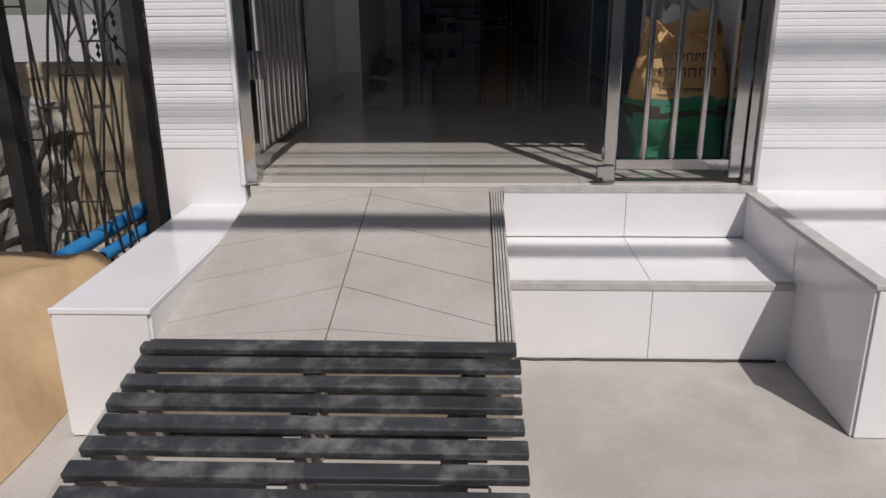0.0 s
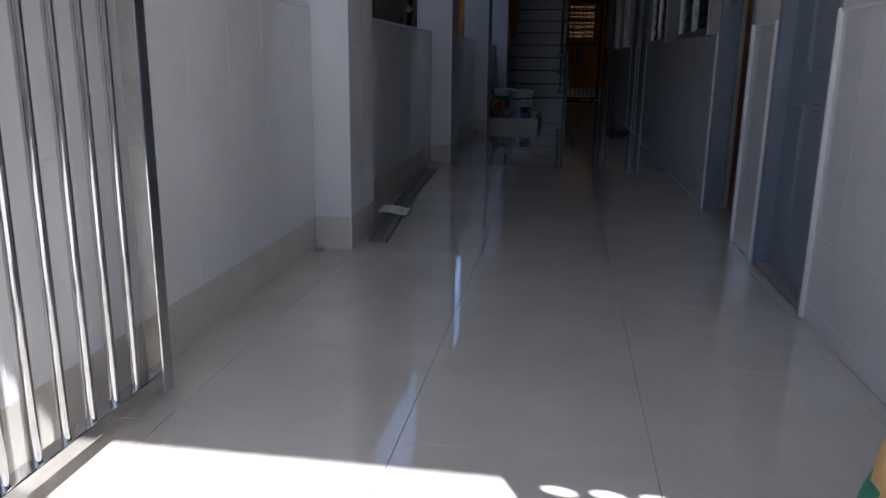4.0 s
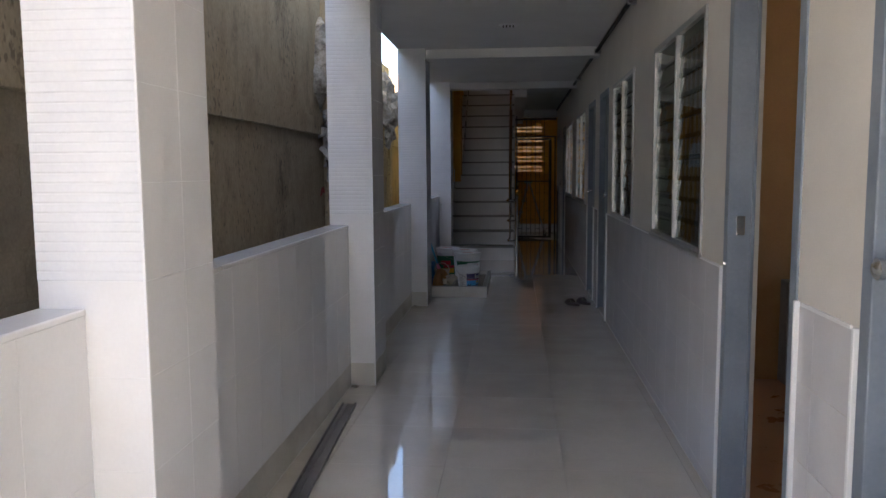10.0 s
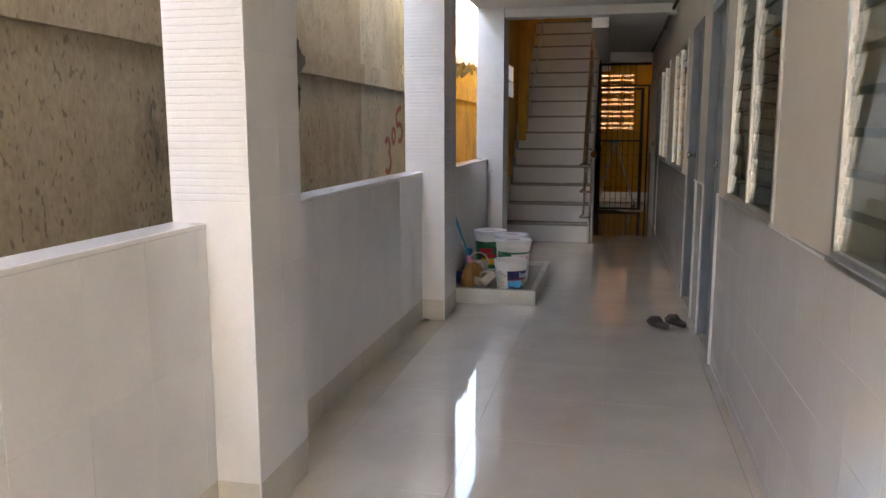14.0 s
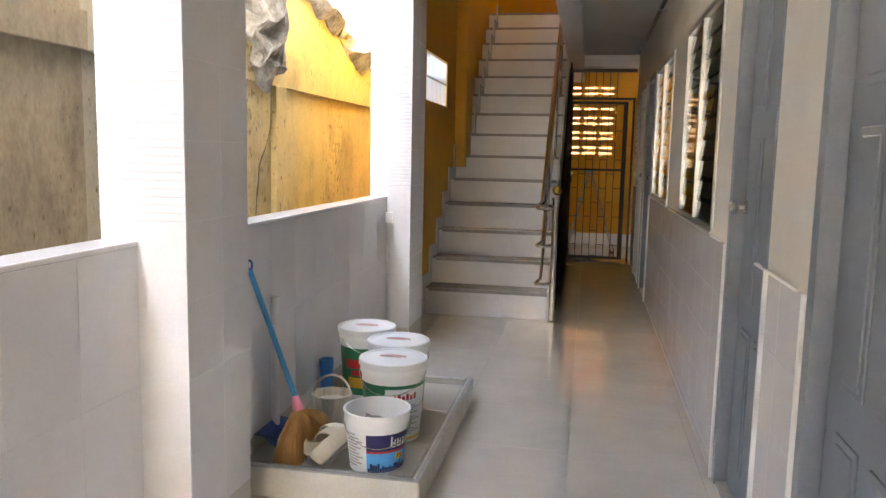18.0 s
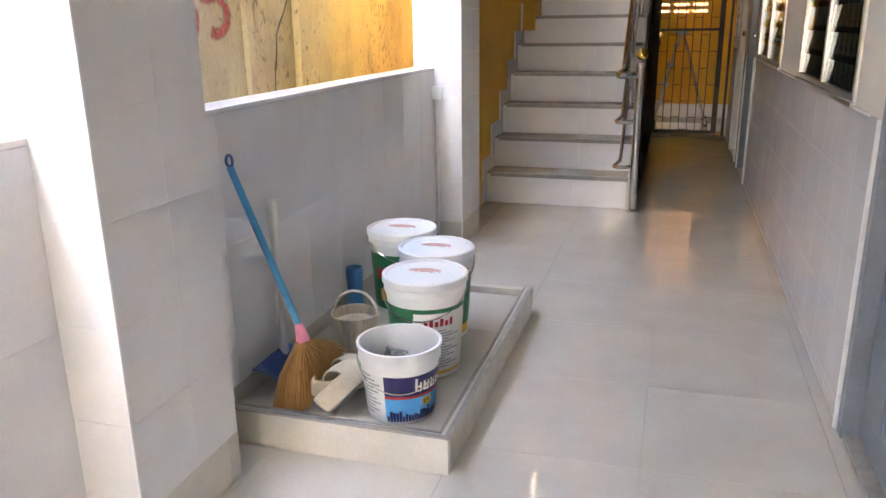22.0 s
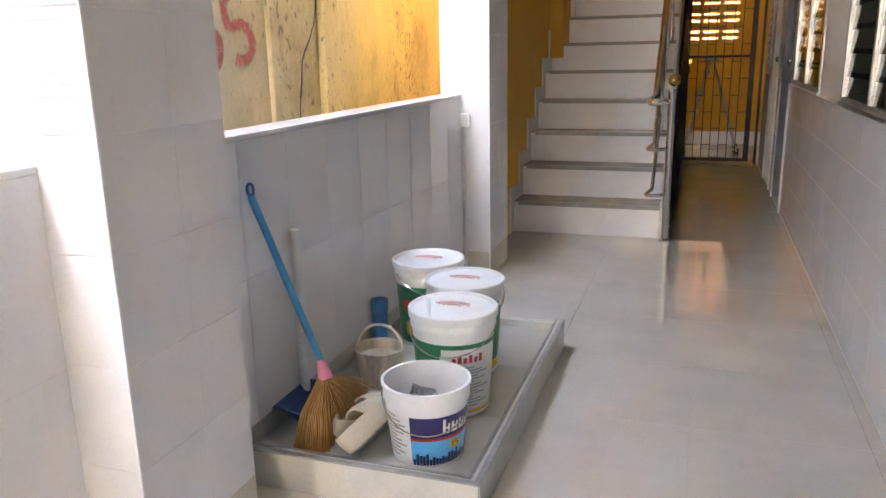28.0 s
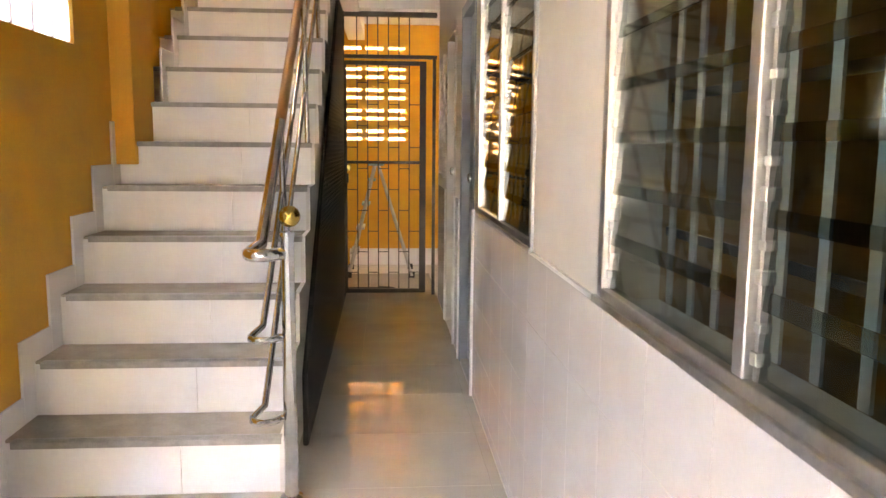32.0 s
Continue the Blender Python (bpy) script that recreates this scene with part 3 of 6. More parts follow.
structure("skirting_end", boxes((0.43, 2.6, YE - 0.014, YE, 0, 0.2), bevel=0.003), GLAZED, "white tiled skirting under the orange wall", "trim")


# added wall, not known to exist: keeps bright sky out of the vent slots
structure("wall_sky_block", boxes((-4.0, 7.0, YE + 3.0, YE + 3.2, GROUND, 4.2)), TAN_RENDER, "plain wall added behind the building to block sky from the vents", "wall")

# rooms behind the right wall
bm = bmesh.new()
slab(bm, 4.5, 4.6, YF + 0.4, 22, 0, 0.9)
slab(bm, 4.5, 4.6, YF + 0.4, 22, 1.9, 2.79)
# two unseen gaps are added: daylight for the open room and behind the gate
for a, b in ((1.39, 6.2), (6.9, 19.45), (19.8, 22)):
    slab(bm, 4.5, 4.6, a, b, 0.9, 1.9)
structure("wall_rooms_back", bm, ROOM_PAINT, "tan painted back wall of the rooms", "wall")
for n, y in enumerate((4.14, 7.4, 10.42, 13.65, 16.7)):
    structure("wall_room_%d" % (n + 1), boxes((XRO, 4.5, y - 0.05, y + 0.05, 0, 2.79)), ROOM_PAINT, "tan painted partition between rooms", "wall")
structure("floor_rooms", boxes((XRO, 4.5, YF + 0.4, 18.6, -0.007, 0.002)), ROOM_FLOOR, "reddish brown floor of the rooms", "floor")
structure("wall_front", boxes((1.66, 4.6, 1.12, 1.27, GROUND + 0.004, 2.79)), GLAZED, "white tiled front wall beside the entrance", "wall")
for n, x in enumerate((-12.3, 12.0)):
    structure("wall_street_side_%d" % (n + 1), boxes((x, x + 0.3, -9.0, 1.0, GROUND, 6.2)), OPPOSITE, "plain plastered wall at the side of the street", "wall")
structure("wall_street", boxes((-14, 14, -9.4, -9.0, GROUND, 4.5)), OPPOSITE, "plain plastered facade across the street", "wall")

# ---- neighbour's side ----
SITE = NEIGHBOUR
structure("wall_neighbour", boxes((XN - 0.2, XN, 6.1, 11.3, GROUND, 3.3)), CONCRETE, "water-stained bare concrete wall of the neighbouring building", "wall")
structure("wall_neighbour_far", boxes((XN - 0.2, XN, 11.3, 12.5, GROUND, 3.3), (XN - 0.2, XN, 12.5, 13.35, GROUND, 3.0), (XN - 0.2, XN, 13.35, 14.1, GROUND, 2.66), (XN - 0.2, XN, 14.1, 14.5, GROUND, 2.54), (XN - 0.2, XN, 14.5, 20.0, GROUND, 2.42)), YELLOW_LIT_PLASTER, "speckled plaster wall of the neighbouring building, tinted for yellow light", "wall")
bm = boxes((XN, XN + 0.035, 6.1, 11.3, 1.84, 2.0))
structure("ledge_neighbour", rough_up(bm, 0.004, 6), CONCRETE, "projecting concrete band on the neighbour's wall", "ledge")
bm = boxes((XN, XN + 0.034, 11.3, 12.5, 1.84, 2.0), (XN, XN + 0.035, 12.5, 20.0, 1.87, 2.1))
structure("ledge_neighbour_far", bm, YELLOW_LIT_PLASTER, "projecting band on the wall tinted for yellow light", "ledge")
for n, (y, w) in enumerate(((6.25, 0.28), (9.75, 0.2))):
    structure("column_neighbour_%d" % (n + 1), rough_up(boxes((XN - 0.02, XN + 0.06, y, y + w, GROUND, 3.3), bevel=0.01), 0.012, 5), CONCRETE, "rough concrete column on the neighbour's wall", "pillar")
structure("column_neighbour_3", rough_up(boxes((XN, XN + 0.03, 12.58, 12.655, GROUND, 1.87), (XN, XN + 0.05, 13.07, 13.24, GROUND, 1.87), bevel=0.006), 0.008, 7), YELLOW_LIT_PLASTER, "pale plaster ribs on the neighbour's wall", "pillar")

bm = bmesh.new()
bmesh.ops.create_icosphere(bm, subdivisions=4, radius=1.0)
for v in bm.verts:
    d = v.co.copy()
    v.co = Vector((XN + 0.03 + d.x * 0.13, 12.9 + d.y * 0.21, 2.36 + d.z * 0.52))
    v.co += noise.noise_vector(v.co * 6) * 0.09 + noise.noise_vector(v.co * 17) * 0.035
structure("broken_mortar", bm, RUBBLE, "lump of broken mortar clinging to the wall", "rubble")
for n, (cy, cz, sy, sz) in enumerate(((5.98, 2.3, 0.16, 0.5), (9.62, 2.5, 0.12, 0.42))):
    bm = bmesh.new()
    bmesh.ops.create_icosphere(bm, subdivisions=4, radius=1.0)
    for v in bm.verts:
        d = v.co.copy()
        v.co = Vector((XN + 0.02 + d.x * 0.09, cy + d.y * sy, cz + d.z * sz))
        v.co += noise.noise_vector(v.co * 6) * 0.08 + noise.noise_vector(v.co * 17) * 0.03
    structure("broken_mortar", bm, RUBBLE, "broken mortar hanging on the neighbour's wall", "rubble")
bm = sheet(60, 5, lambda u, v: Vector((XN - 0.2 + 0.24 * v, 13.0 + 7.0 * u, 2.42 + 0.26 * min(1.0, max(0.0, (14.7 - 13.0 - 7.0 * u) / 0.7)) + 0.12 * noise.noise(Vector((u * 40, v * 2, 0))) + 0.1 * math.sin(v * math.pi) * noise.noise(Vector((u * 90, v * 6, 3))) + max(0, 0.2 - u * 2.5))))
structure("broken_top", thicken(bm, 0.12), RUBBLE, "crumbled top of the neighbour's wall", "rubble")
# plaster patch with a crack down its broken edge
edge = [(13.04, 1.86), (13.03, 1.62), (13.005, 1.53), (12.95, 1.45), (12.895, 1.39), (12.86, 1.33), (12.84, 1.22), (12.815, 1.1), (12.805, 1.0), (12.815, 0.9)]
bm = prism([(12.66, 0.9), (12.66, 1.86)] + edge, XN, XN + 0.022, lambda u, v, q: (q, u, v))
structure("plaster_patch", bm, YELLOW_LIT_PLASTER, "pale plaster patch left on the neighbour's wall", "plaster")
structure("crack_1", tubes([[(XN + 0.012, y + 0.008 + 0.012 * noise.noise(Vector((z * 12, 0, 0))), z) for y, z in edge]], 0.011, 6), INK, "dark crack in the plaster", "crack")
# concrete block stretch nearest the entrance
bed = structure("wall_block", boxes((XN - 0.2, XN - 0.012, 3.62, 6.1, GROUND, 3.3)), BLOCK, "grey concrete block wall of the neighbouring building", "wall")
for r in range(14):
    off = 0.0 if r % 2 else -0.2
    for c in range(8):
        y0, y1 = max(3.62, 3.62 + off + c * 0.4), min(6.1, 3.62 + off + (c + 1) * 0.4)
        if y1 - y0 > 0.06:
            proud = 0.0015 * ((r * 7 + c * 5) % 3)
            piece("block", tile_mesh(BLOCK, 0.03, y1 - y0 - 0.004, 0.196, "block"), (XN - 0.016 + proud - 0.006, (y0 + y1) / 2, 0.1 + r * 0.2), bed)
structure("ledge_block", rough_up(boxes((XN, XN + 0.05, 5.07, 6.1, 1.79, 2.5), bevel=0.006), 0.01, 6), CONCRETE, "projecting concrete lintel on the block wall", "ledge")
structure("column_block", rough_up(boxes((XN - 0.02, XN + 0.035, 4.99, 5.1, GROUND, 3.3), bevel=0.006), 0.01, 6), CONCRETE, "narrow concrete post between block panels", "pillar")

SITE = FRONT
# ---- front steps, ramp and ledges ----
steps = structure("steps_front", boxes((0.466, 1.346, 1.874, F0, G0 + 0.004, -0.215), (0.466, 1.346, 2.342, F0 + 0.004, G0 + 0.004, -0.012)), WHITE_GROUT, "white tiled front steps with grey nosings", "steps")
for x0, x1 in ((0.46, 0.899), (0.901, 1.346)):
    piece("riser_tile", tile_mesh(GLAZED, x1 - x0, 0.008, 0.262, "riser_tile"), ((x0 + x1) / 2, 1.87, -0.343), steps)
    piece("riser_tile", tile_mesh(GLAZED, x1 - x0, 0.008, 0.182, "riser_tile"), ((x0 + x1) / 2, 2.338, -0.105), steps)
    piece("tread_tile", tile_mesh(GLAZED, x1 - x0, 0.44, 0.012, "tread_tile"), ((x0 + x1) / 2, 2.114, -0.206), steps)
for y, z, x0, x1 in ((1.883, -0.206, 0.456, 1.35), (2.352, -0.006, 0.456, 1.36)):
    bm = boxes((x0, x1, y - 0.02, y + 0.014, z - 0.004, z + 0.009), (x0, x1, y - 0.02, y - 0.014, z - 0.012, z - 0.004))
    for k in range(2):
        slab(bm, x0, x1, y - 0.013 + k * 0.012, y - 0.008 + k * 0.012, z + 0.009, z + 0.011)
    under(part("nosing", bm, PALE_NOSING, None, "grey ribbed plastic nosing"), steps)

LX0, LX1, LY0, LZ = -0.704, -0.462, 1.41, -0.078
ledge = structure("ledge_left", boxes((LX0, LX1, LY0, 2.42, G0 + 0.004, LZ - 0.012)), WHITE_GROUT, "white tiled ledge beside the ramp", "ledge")
xm, ym, zm, zh = (LX0 + LX1) / 2, (LY0 + 2.4) / 2, (G0 + LZ) / 2, LZ - G0 - 0.012
piece("ledge_tile", tile_mesh(GLAZED, LX1 - LX0, 2.4 - LY0, 0.01, "ledge_tile"), (xm, ym, LZ - 0.006), ledge)
piece("ledge_tile", tile_mesh(GLAZED, LX1 - LX0, 0.008, zh, "ledge_tile"), (xm, LY0 - 0.004, zm), ledge)
for x in (LX1 + 0.004, LX0 - 0.004):
    piece("ledge_tile", tile_mesh(GLAZED, 0.008, 2.4 - LY0, zh, "ledge_tile"), (x, ym, zm), ledge)
under(part("edge_trim", boxes((LX0 - 0.006, LX1 + 0.01, LY0 - 0.011, LY0 - 0.003, LZ - 0.016, LZ), (LX1 + 0.002, LX1 + 0.01, LY0 - 0.003, 2.4, LZ - 0.012, LZ), bevel=0.002), TRIM_WHITE, None, "white plastic edge trim"), ledge)

RX0, RYF = 1.336, 1.45
ledge2 = structure("ledge_right", boxes((RX0, 2.6, RYF, 2.5, G0 + 0.004, -0.032)), WHITE_GROUT, "white tiled ledge beside the steps with grey nosing", "ledge")
for x0, x1 in ((RX0 + 0.036, 1.9), (1.904, 2.59)):
    piece("ledge_tile", tile_mesh(GLAZED, x1 - x0, 2.425 - RYF - 0.045, 0.01, "ledge_tile"), ((x0 + x1) / 2, (2.425 + RYF + 0.045) / 2, -0.026), ledge2)
zm, zh = (G0 - 0.03) / 2, -0.036 - G0
for x0, x1 in ((RX0, 1.95), (1.952, 2.58)):
    piece("ledge_tile", tile_mesh(GLAZED, x1 - x0, 0.008, zh, "ledge_tile"), ((x0 + x1) / 2, RYF - 0.004, zm), ledge2)
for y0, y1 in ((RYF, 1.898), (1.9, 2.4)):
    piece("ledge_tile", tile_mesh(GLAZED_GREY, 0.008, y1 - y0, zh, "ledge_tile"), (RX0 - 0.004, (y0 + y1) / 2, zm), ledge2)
under(part("nosing", boxes((RX0 - 0.012, RX0 + 0.034, RYF - 0.01, 2.4, -0.03, -0.016), (RX0 + 0.034, 2.6, RYF - 0.01, RYF + 0.032, -0.03, -0.016), bevel=0.002), PALE_NOSING, None, "grey plastic nosing"), ledge2)

# concrete ramp with a herringbone of grooves
RY0, RZ0, RY1, RZ1 = 1.42, -0.174, 2.375, -0.012
slope = (RZ1 - RZ0) / (RY1 - RY0)
ramp_z = lambda y: RZ0 + (y - RY0) * slope
bm = bmesh.new()
bmesh.ops.create_cube(bm, size=1.0)
for v in bm.verts:
    yy = RY0 if v.co.y < 0 else RY1
    v.co = Vector((-0.456 if v.co.x < 0 else 0.456, yy, G0 + 0.004 if v.co.z < 0 else ramp_z(yy) - 0.01))
ramp = structure("ramp", bm, BLOCK, "pale concrete ramp with grooved herringbone surface", "ramp")
xc, g, rise_v = -0.022, 0.0022, 0.193
cuts = [2.317 - rise_v - 0.212 * k for k in range(6, -3, -1)]
for sgn, xe in ((-1, -0.454), (1, 0.405)):
    for a, b in zip(cuts, cuts[1:]):
        x0 = xc + sgn * g
        quad = [(x0, a + rise_v + g), (xe, a + g), (xe, b - g), (x0, b + rise_v - g)]
        quad = [(x, min(RY1, max(RY0, y))) for x, y in quad]
        if max(q[1] for q in quad) - min(q[1] for q in quad) < 0.02:
            continue
        quad = list(dict.fromkeys(quad))
        if len(quad) > 2:
            under(part("ramp_panel", prism(quad, -0.012, 0.0, lambda u, v, w: (u, v, ramp_z(v) + w)), CEMENT), ramp)
bm = bmesh.new()
for k in range(5):
    x0 = 0.412 + k * 0.009
    a = prism([(x0, RY0), (x0 + 0.006, RY0), (x0 + 0.006, RY1 - 0.03), (x0, RY1 - 0.03)], -0.012, 0.004, lambda u, v, w: (u, v, ramp_z(v) + w))
    me = bpy.data.meshes.new("strip")
    a.to_mesh(me)
    a.free()
    bm.from_mesh(me)
under(part("edge_strip", bm, PALE_NOSING, None, "grey ribbed strip along the ramp"), ramp)

structure("crack_step", tubes([[(0.46 + 0.044 * k, 1.862 + 0.006 * noise.noise(Vector((k * 0.7, 0, 0))), G0 + 0.002) for k in range(20)]], 0.006, 6), INK, "dark gap between the ground and the first step", "crack")

# front pillars
for nm, x0, x1 in (("pillar_front_left", -0.79, -0.5), ("pillar_front_right", 1.365, 1.83)):
    p = structure(nm, boxes((x0, x1, 2.384, 2.75, G0 + 0.004, CEIL / 0.95 - 0.002)), TRIM_WHITE, "front pillar clad in white ribbed tiles", "pillar")
    tile_y(p, GLAZED, 2.378, x0, x1 + 0.003, [G0 + 0.004, -0.11, 0.145] + [0.145 + 0.25 * k for k in range(1, 11)], x1 - x0 + 0.01, -1, ribbed_from=0.14)
    side = x1 if nm.endswith("left") else x0
    under(part("corner_trim", boxes((side - 0.008, side + 0.008, 2.37, 2.382, 0.0, 2.7), bevel=0.003), TRIM_WHITE if nm.endswith("left") else PALE_NOSING, None, "corner trim strip"), p)

SITE = Matrix()

# ---- tiles of the corridor ----
for y0, y1, top in BAYS:
    tile_x(low, BASE_TILE, XL, y0, y1, 0, 0.16, 0.6, 0.16, 1)
    tile_x(low, GLAZED, XL, y0, y1, 0.16, top - 0.02, 0.3, 0.5, 1, gap=0.0025)
for p, y in zip(pillars, PILLARS):
    zs = [0.0, 0.16] + [0.16 + 0.26 * k for k in range(1, 10)] + [BEAM + 0.1]
    tile_y(p, BASE_TILE, y, XL, XP, zs[:2], 0.4, -1)
    tile_y(p, GLAZED, y, XL, XP, zs[1:5], 0.4, -1, gap=0.0025)
    tile_y(p, GLAZED, y, XLO, XP, zs[4:], 0.4, -1, ribbed_from=1.15)
    tile_x(p, BASE_TILE, XP, y, y + PDEEP, 0, 0.16, 0.4, 0.16, 1)
    tile_x(p, GLAZED, XP, y, y + PDEEP, 0.16, 2.7, 0.245, 0.26, 1, rows=zs[1:], gap=0.0025)
    under(part("corner_trim", boxes((XP - 0.004, XP + 0.004, y - 0.004, y + 0.004, 0.0, 2.65), bevel=0.002), TRIM_WHITE, None, "white corner trim"), p)

y = YF + 0.4
for a, b, z0, z1 in spans + [(18.6, 18.6, 0, 0)]:
    if z0 == 0:
        e = a - 0.012
        tile_x(east, GLAZED_GREY, XR, y, e, 0.005, SILL - 0.005, 0.3, 0.25, -1, from_top=True, gap=0.0018)
        if a < 18 and e > y:
            under(part("edge_trim", boxes((XR - 0.016, XR + 0.004, e - 0.008, e + 0.006, 0, SILL), bevel=0.003), TRIM_WHITE, None, "white edge trim"), east)
        if y > 3 and y < 18:
            under(part("edge_trim", boxes((XR - 0.016, XR + 0.004, y - 0.006, y + 0.01, 0, SILL), bevel=0.003), TRIM_WHITE, None, "white edge trim"), east)
        y = b + 0.012
under(part("wainscot_cap", boxes(*[(XR - 0.008, XR + 0.004, a, b, SILL - 0.012, SILL) for a, b in ((1.39, 3.15), (3.96, 4.32), (5.235, 9.43), (10.27, 10.83), (11.59, 15.58))], bevel=0.002), TRIM_WHITE, None, "white top trim"), east)

xs = [XL, -0.505, 0.095, 0.695, 1.295, XR]
ys = [YF + 0.026] + [1.376 + 0.6 * k for k in range(32)]
for i, (x0, x1) in enumerate(zip(xs, xs[1:])):
    for y0, y1 in zip(ys, ys[1:]):
        piece("floor_tile", tile_mesh(FLOOR_TILE, x1 - x0 - 0.0013, y1 - y0 - 0.0013, 0.008, "floor_tile"), ((x0 + x1) / 2, (y0 + y1) / 2, -0.004), floor)

# ---- stairs ----
bm = bmesh.new()
for i in range(STEPS):
    slab(bm, XS0 + 0.01, XS1 - 0.01, STEP0 + i * RUN + 0.012, STEP0 + STEPS * RUN, max(0, i * RISE - 0.2), (i + 1) * RISE - 0.012)
stairs = structure("stairs", bm, WHITE_GROUT, "white tiled staircase with grey nosings", "stairs")
mid = 0.02
for i in range(STEPS):
    y, z = STEP0 + i * RUN, i * RISE
    for x0, x1 in ((XS0 + 0.07 if i < 7 else -0.545, mid - 0.0015), (mid + 0.0015, XS1)):
        piece("riser", tile_mesh(GLAZED, x1 - x0, 0.01, RISE - 0.016, "riser"), ((x0 + x1) / 2, y + 0.007, z + RISE / 2 - 0.006), stairs)
    piece("tread", tile_mesh(TREAD, XS1 - XS0, RUN, 0.012, "tread"), ((XS0 + XS1) / 2, y + RUN / 2 + 0.022, z + RISE - 0.006), stairs)
    bm = boxes((XS0 + 0.05, XS1 + 0.006, y - 0.022, y + 0.03, z + RISE - 0.006, z + RISE + 0.004), (XS0 + 0.05, XS1 + 0.006, y - 0.022, y - 0.014, z + RISE - 0.022, z + RISE - 0.006))
    for k in range(3):
        slab(bm, XS0 + 0.05, XS1 + 0.006, y - 0.016 + k * 0.013, y - 0.009 + k * 0.013, z + RISE + 0.004, z + RISE + 0.0065)
    under(part("nosing", bm, NOSING, None, "grey ribbed nosing"), stairs)
    # stepped skirting along the left wall
    if i < 7:
        under(part("skirting", boxes((XS0 - 0.002, XS0 + 0.012, y - 0.1, y + RUN - 0.1, max(0, z - 0.02), z + RISE + 0.115), bevel=0.003), GLAZED), stairs)
    else:
        under(part("skirting", boxes((-0.562, -0.548, y - 0.1, y + RUN - 0.1, z - 0.02, z + RISE + 0.115), bevel=0.003), GLAZED), stairs)
# sloping stringer on the open side
def along(y):
    return (y - STEP0) * RISE / RUN
out = [(STEP0, 0.0), (STEP0, along(STEP0) + RISE)]
for i in range(STEPS):
    out += [(STEP0 + i * RUN, (i + 1) * RISE + 0.004), (STEP0 + (i + 1) * RUN, (i + 1) * RISE + 0.004)]
out += [(STEP0 + STEPS * RUN, STEPS * RISE - 0.35), (STEP0 + 0.75, 0.0)]
structure("stringer", prism(list(dict.fromkeys(out)), XS1 - 0.004, XS1 + 0.018, lambda u, v, w: (w, u, v)), SASH_WHITE, "white painted side of the staircase", "stringer")

# ---- doors ----
def door_frame(n, a, b, label):
    d = base("door_%d" % n, XR, (a + b) / 2, 0, label, "door", kind="structure")
    f = 0.06
    bm = boxes((XR - 0.006, XR + 0.1, a, a + f, 0, DOOR_TOP), (XR - 0.006, XR + 0.1, b - f, b, 0, DOOR_TOP), (XR - 0.006, XR + 0.1, a + f, b - f, DOOR_TOP - f, DOOR_TOP), bevel=0.004)
    for y0, y1 in ((a + f, a + f + 0.012), (b - f - 0.012, b - f)):
        slab(bm, XR + 0.088, XR + 0.1, y0, y1, 0, DOOR_TOP - f)
    wpart("door_frame", bm, DOOR_GREY, d)
    wpart("threshold", boxes((XR + 0.002, XRO - 0.004, a + f, b - f, 0.0, 0.02), bevel=0.004), NOSING, d, "grey threshold")
    return d


def leaf_mesh(w, h):
    """A moulded six-panel door leaf; hinge edge at the origin, the leaf along y, its face towards -x."""
    bm = slab(bmesh.new(), 0, 0.036, 0, w, 0, h, 0.003)
    for z0, z1 in ((0.12, 0.72), (0.84, 1.5), (1.6, h - 0.12)):
        for y0, y1 in ((0.1, w / 2 - 0.04), (w / 2 + 0.04, w - 0.1)):
            if y1 - y0 < 0.05:
                continue
            for inset, depth in ((0.0, 0.006), (0.022, 0.011)):
                slab(bm, -depth, 0.002, y0 + inset, y1 - inset, z0 + inset, z1 - inset, 0.004)
    return bm


def knob(at, parent):
    bm = bmesh.new()
    prof = [(0.0, 0.0), (0.03, 0.0), (0.03, 0.006), (0.012, 0.01), (0.011, 0.03), (0.02, 0.036), (0.028, 0.048), (0.027, 0.06), (0.016, 0.068), (0.0, 0.07)]
    lathe(prof, 20, bm=bm)
    bmesh.ops.rotate(bm, verts=bm.verts, cent=(0, 0, 0), matrix=Matrix.Rotation(radians(-90), 3, "Y"))
    bmesh.ops.translate(bm, verts=bm.verts, vec=at)
    return wpart("door_knob", bm, CHROME, parent, "satin chrome knob", True)


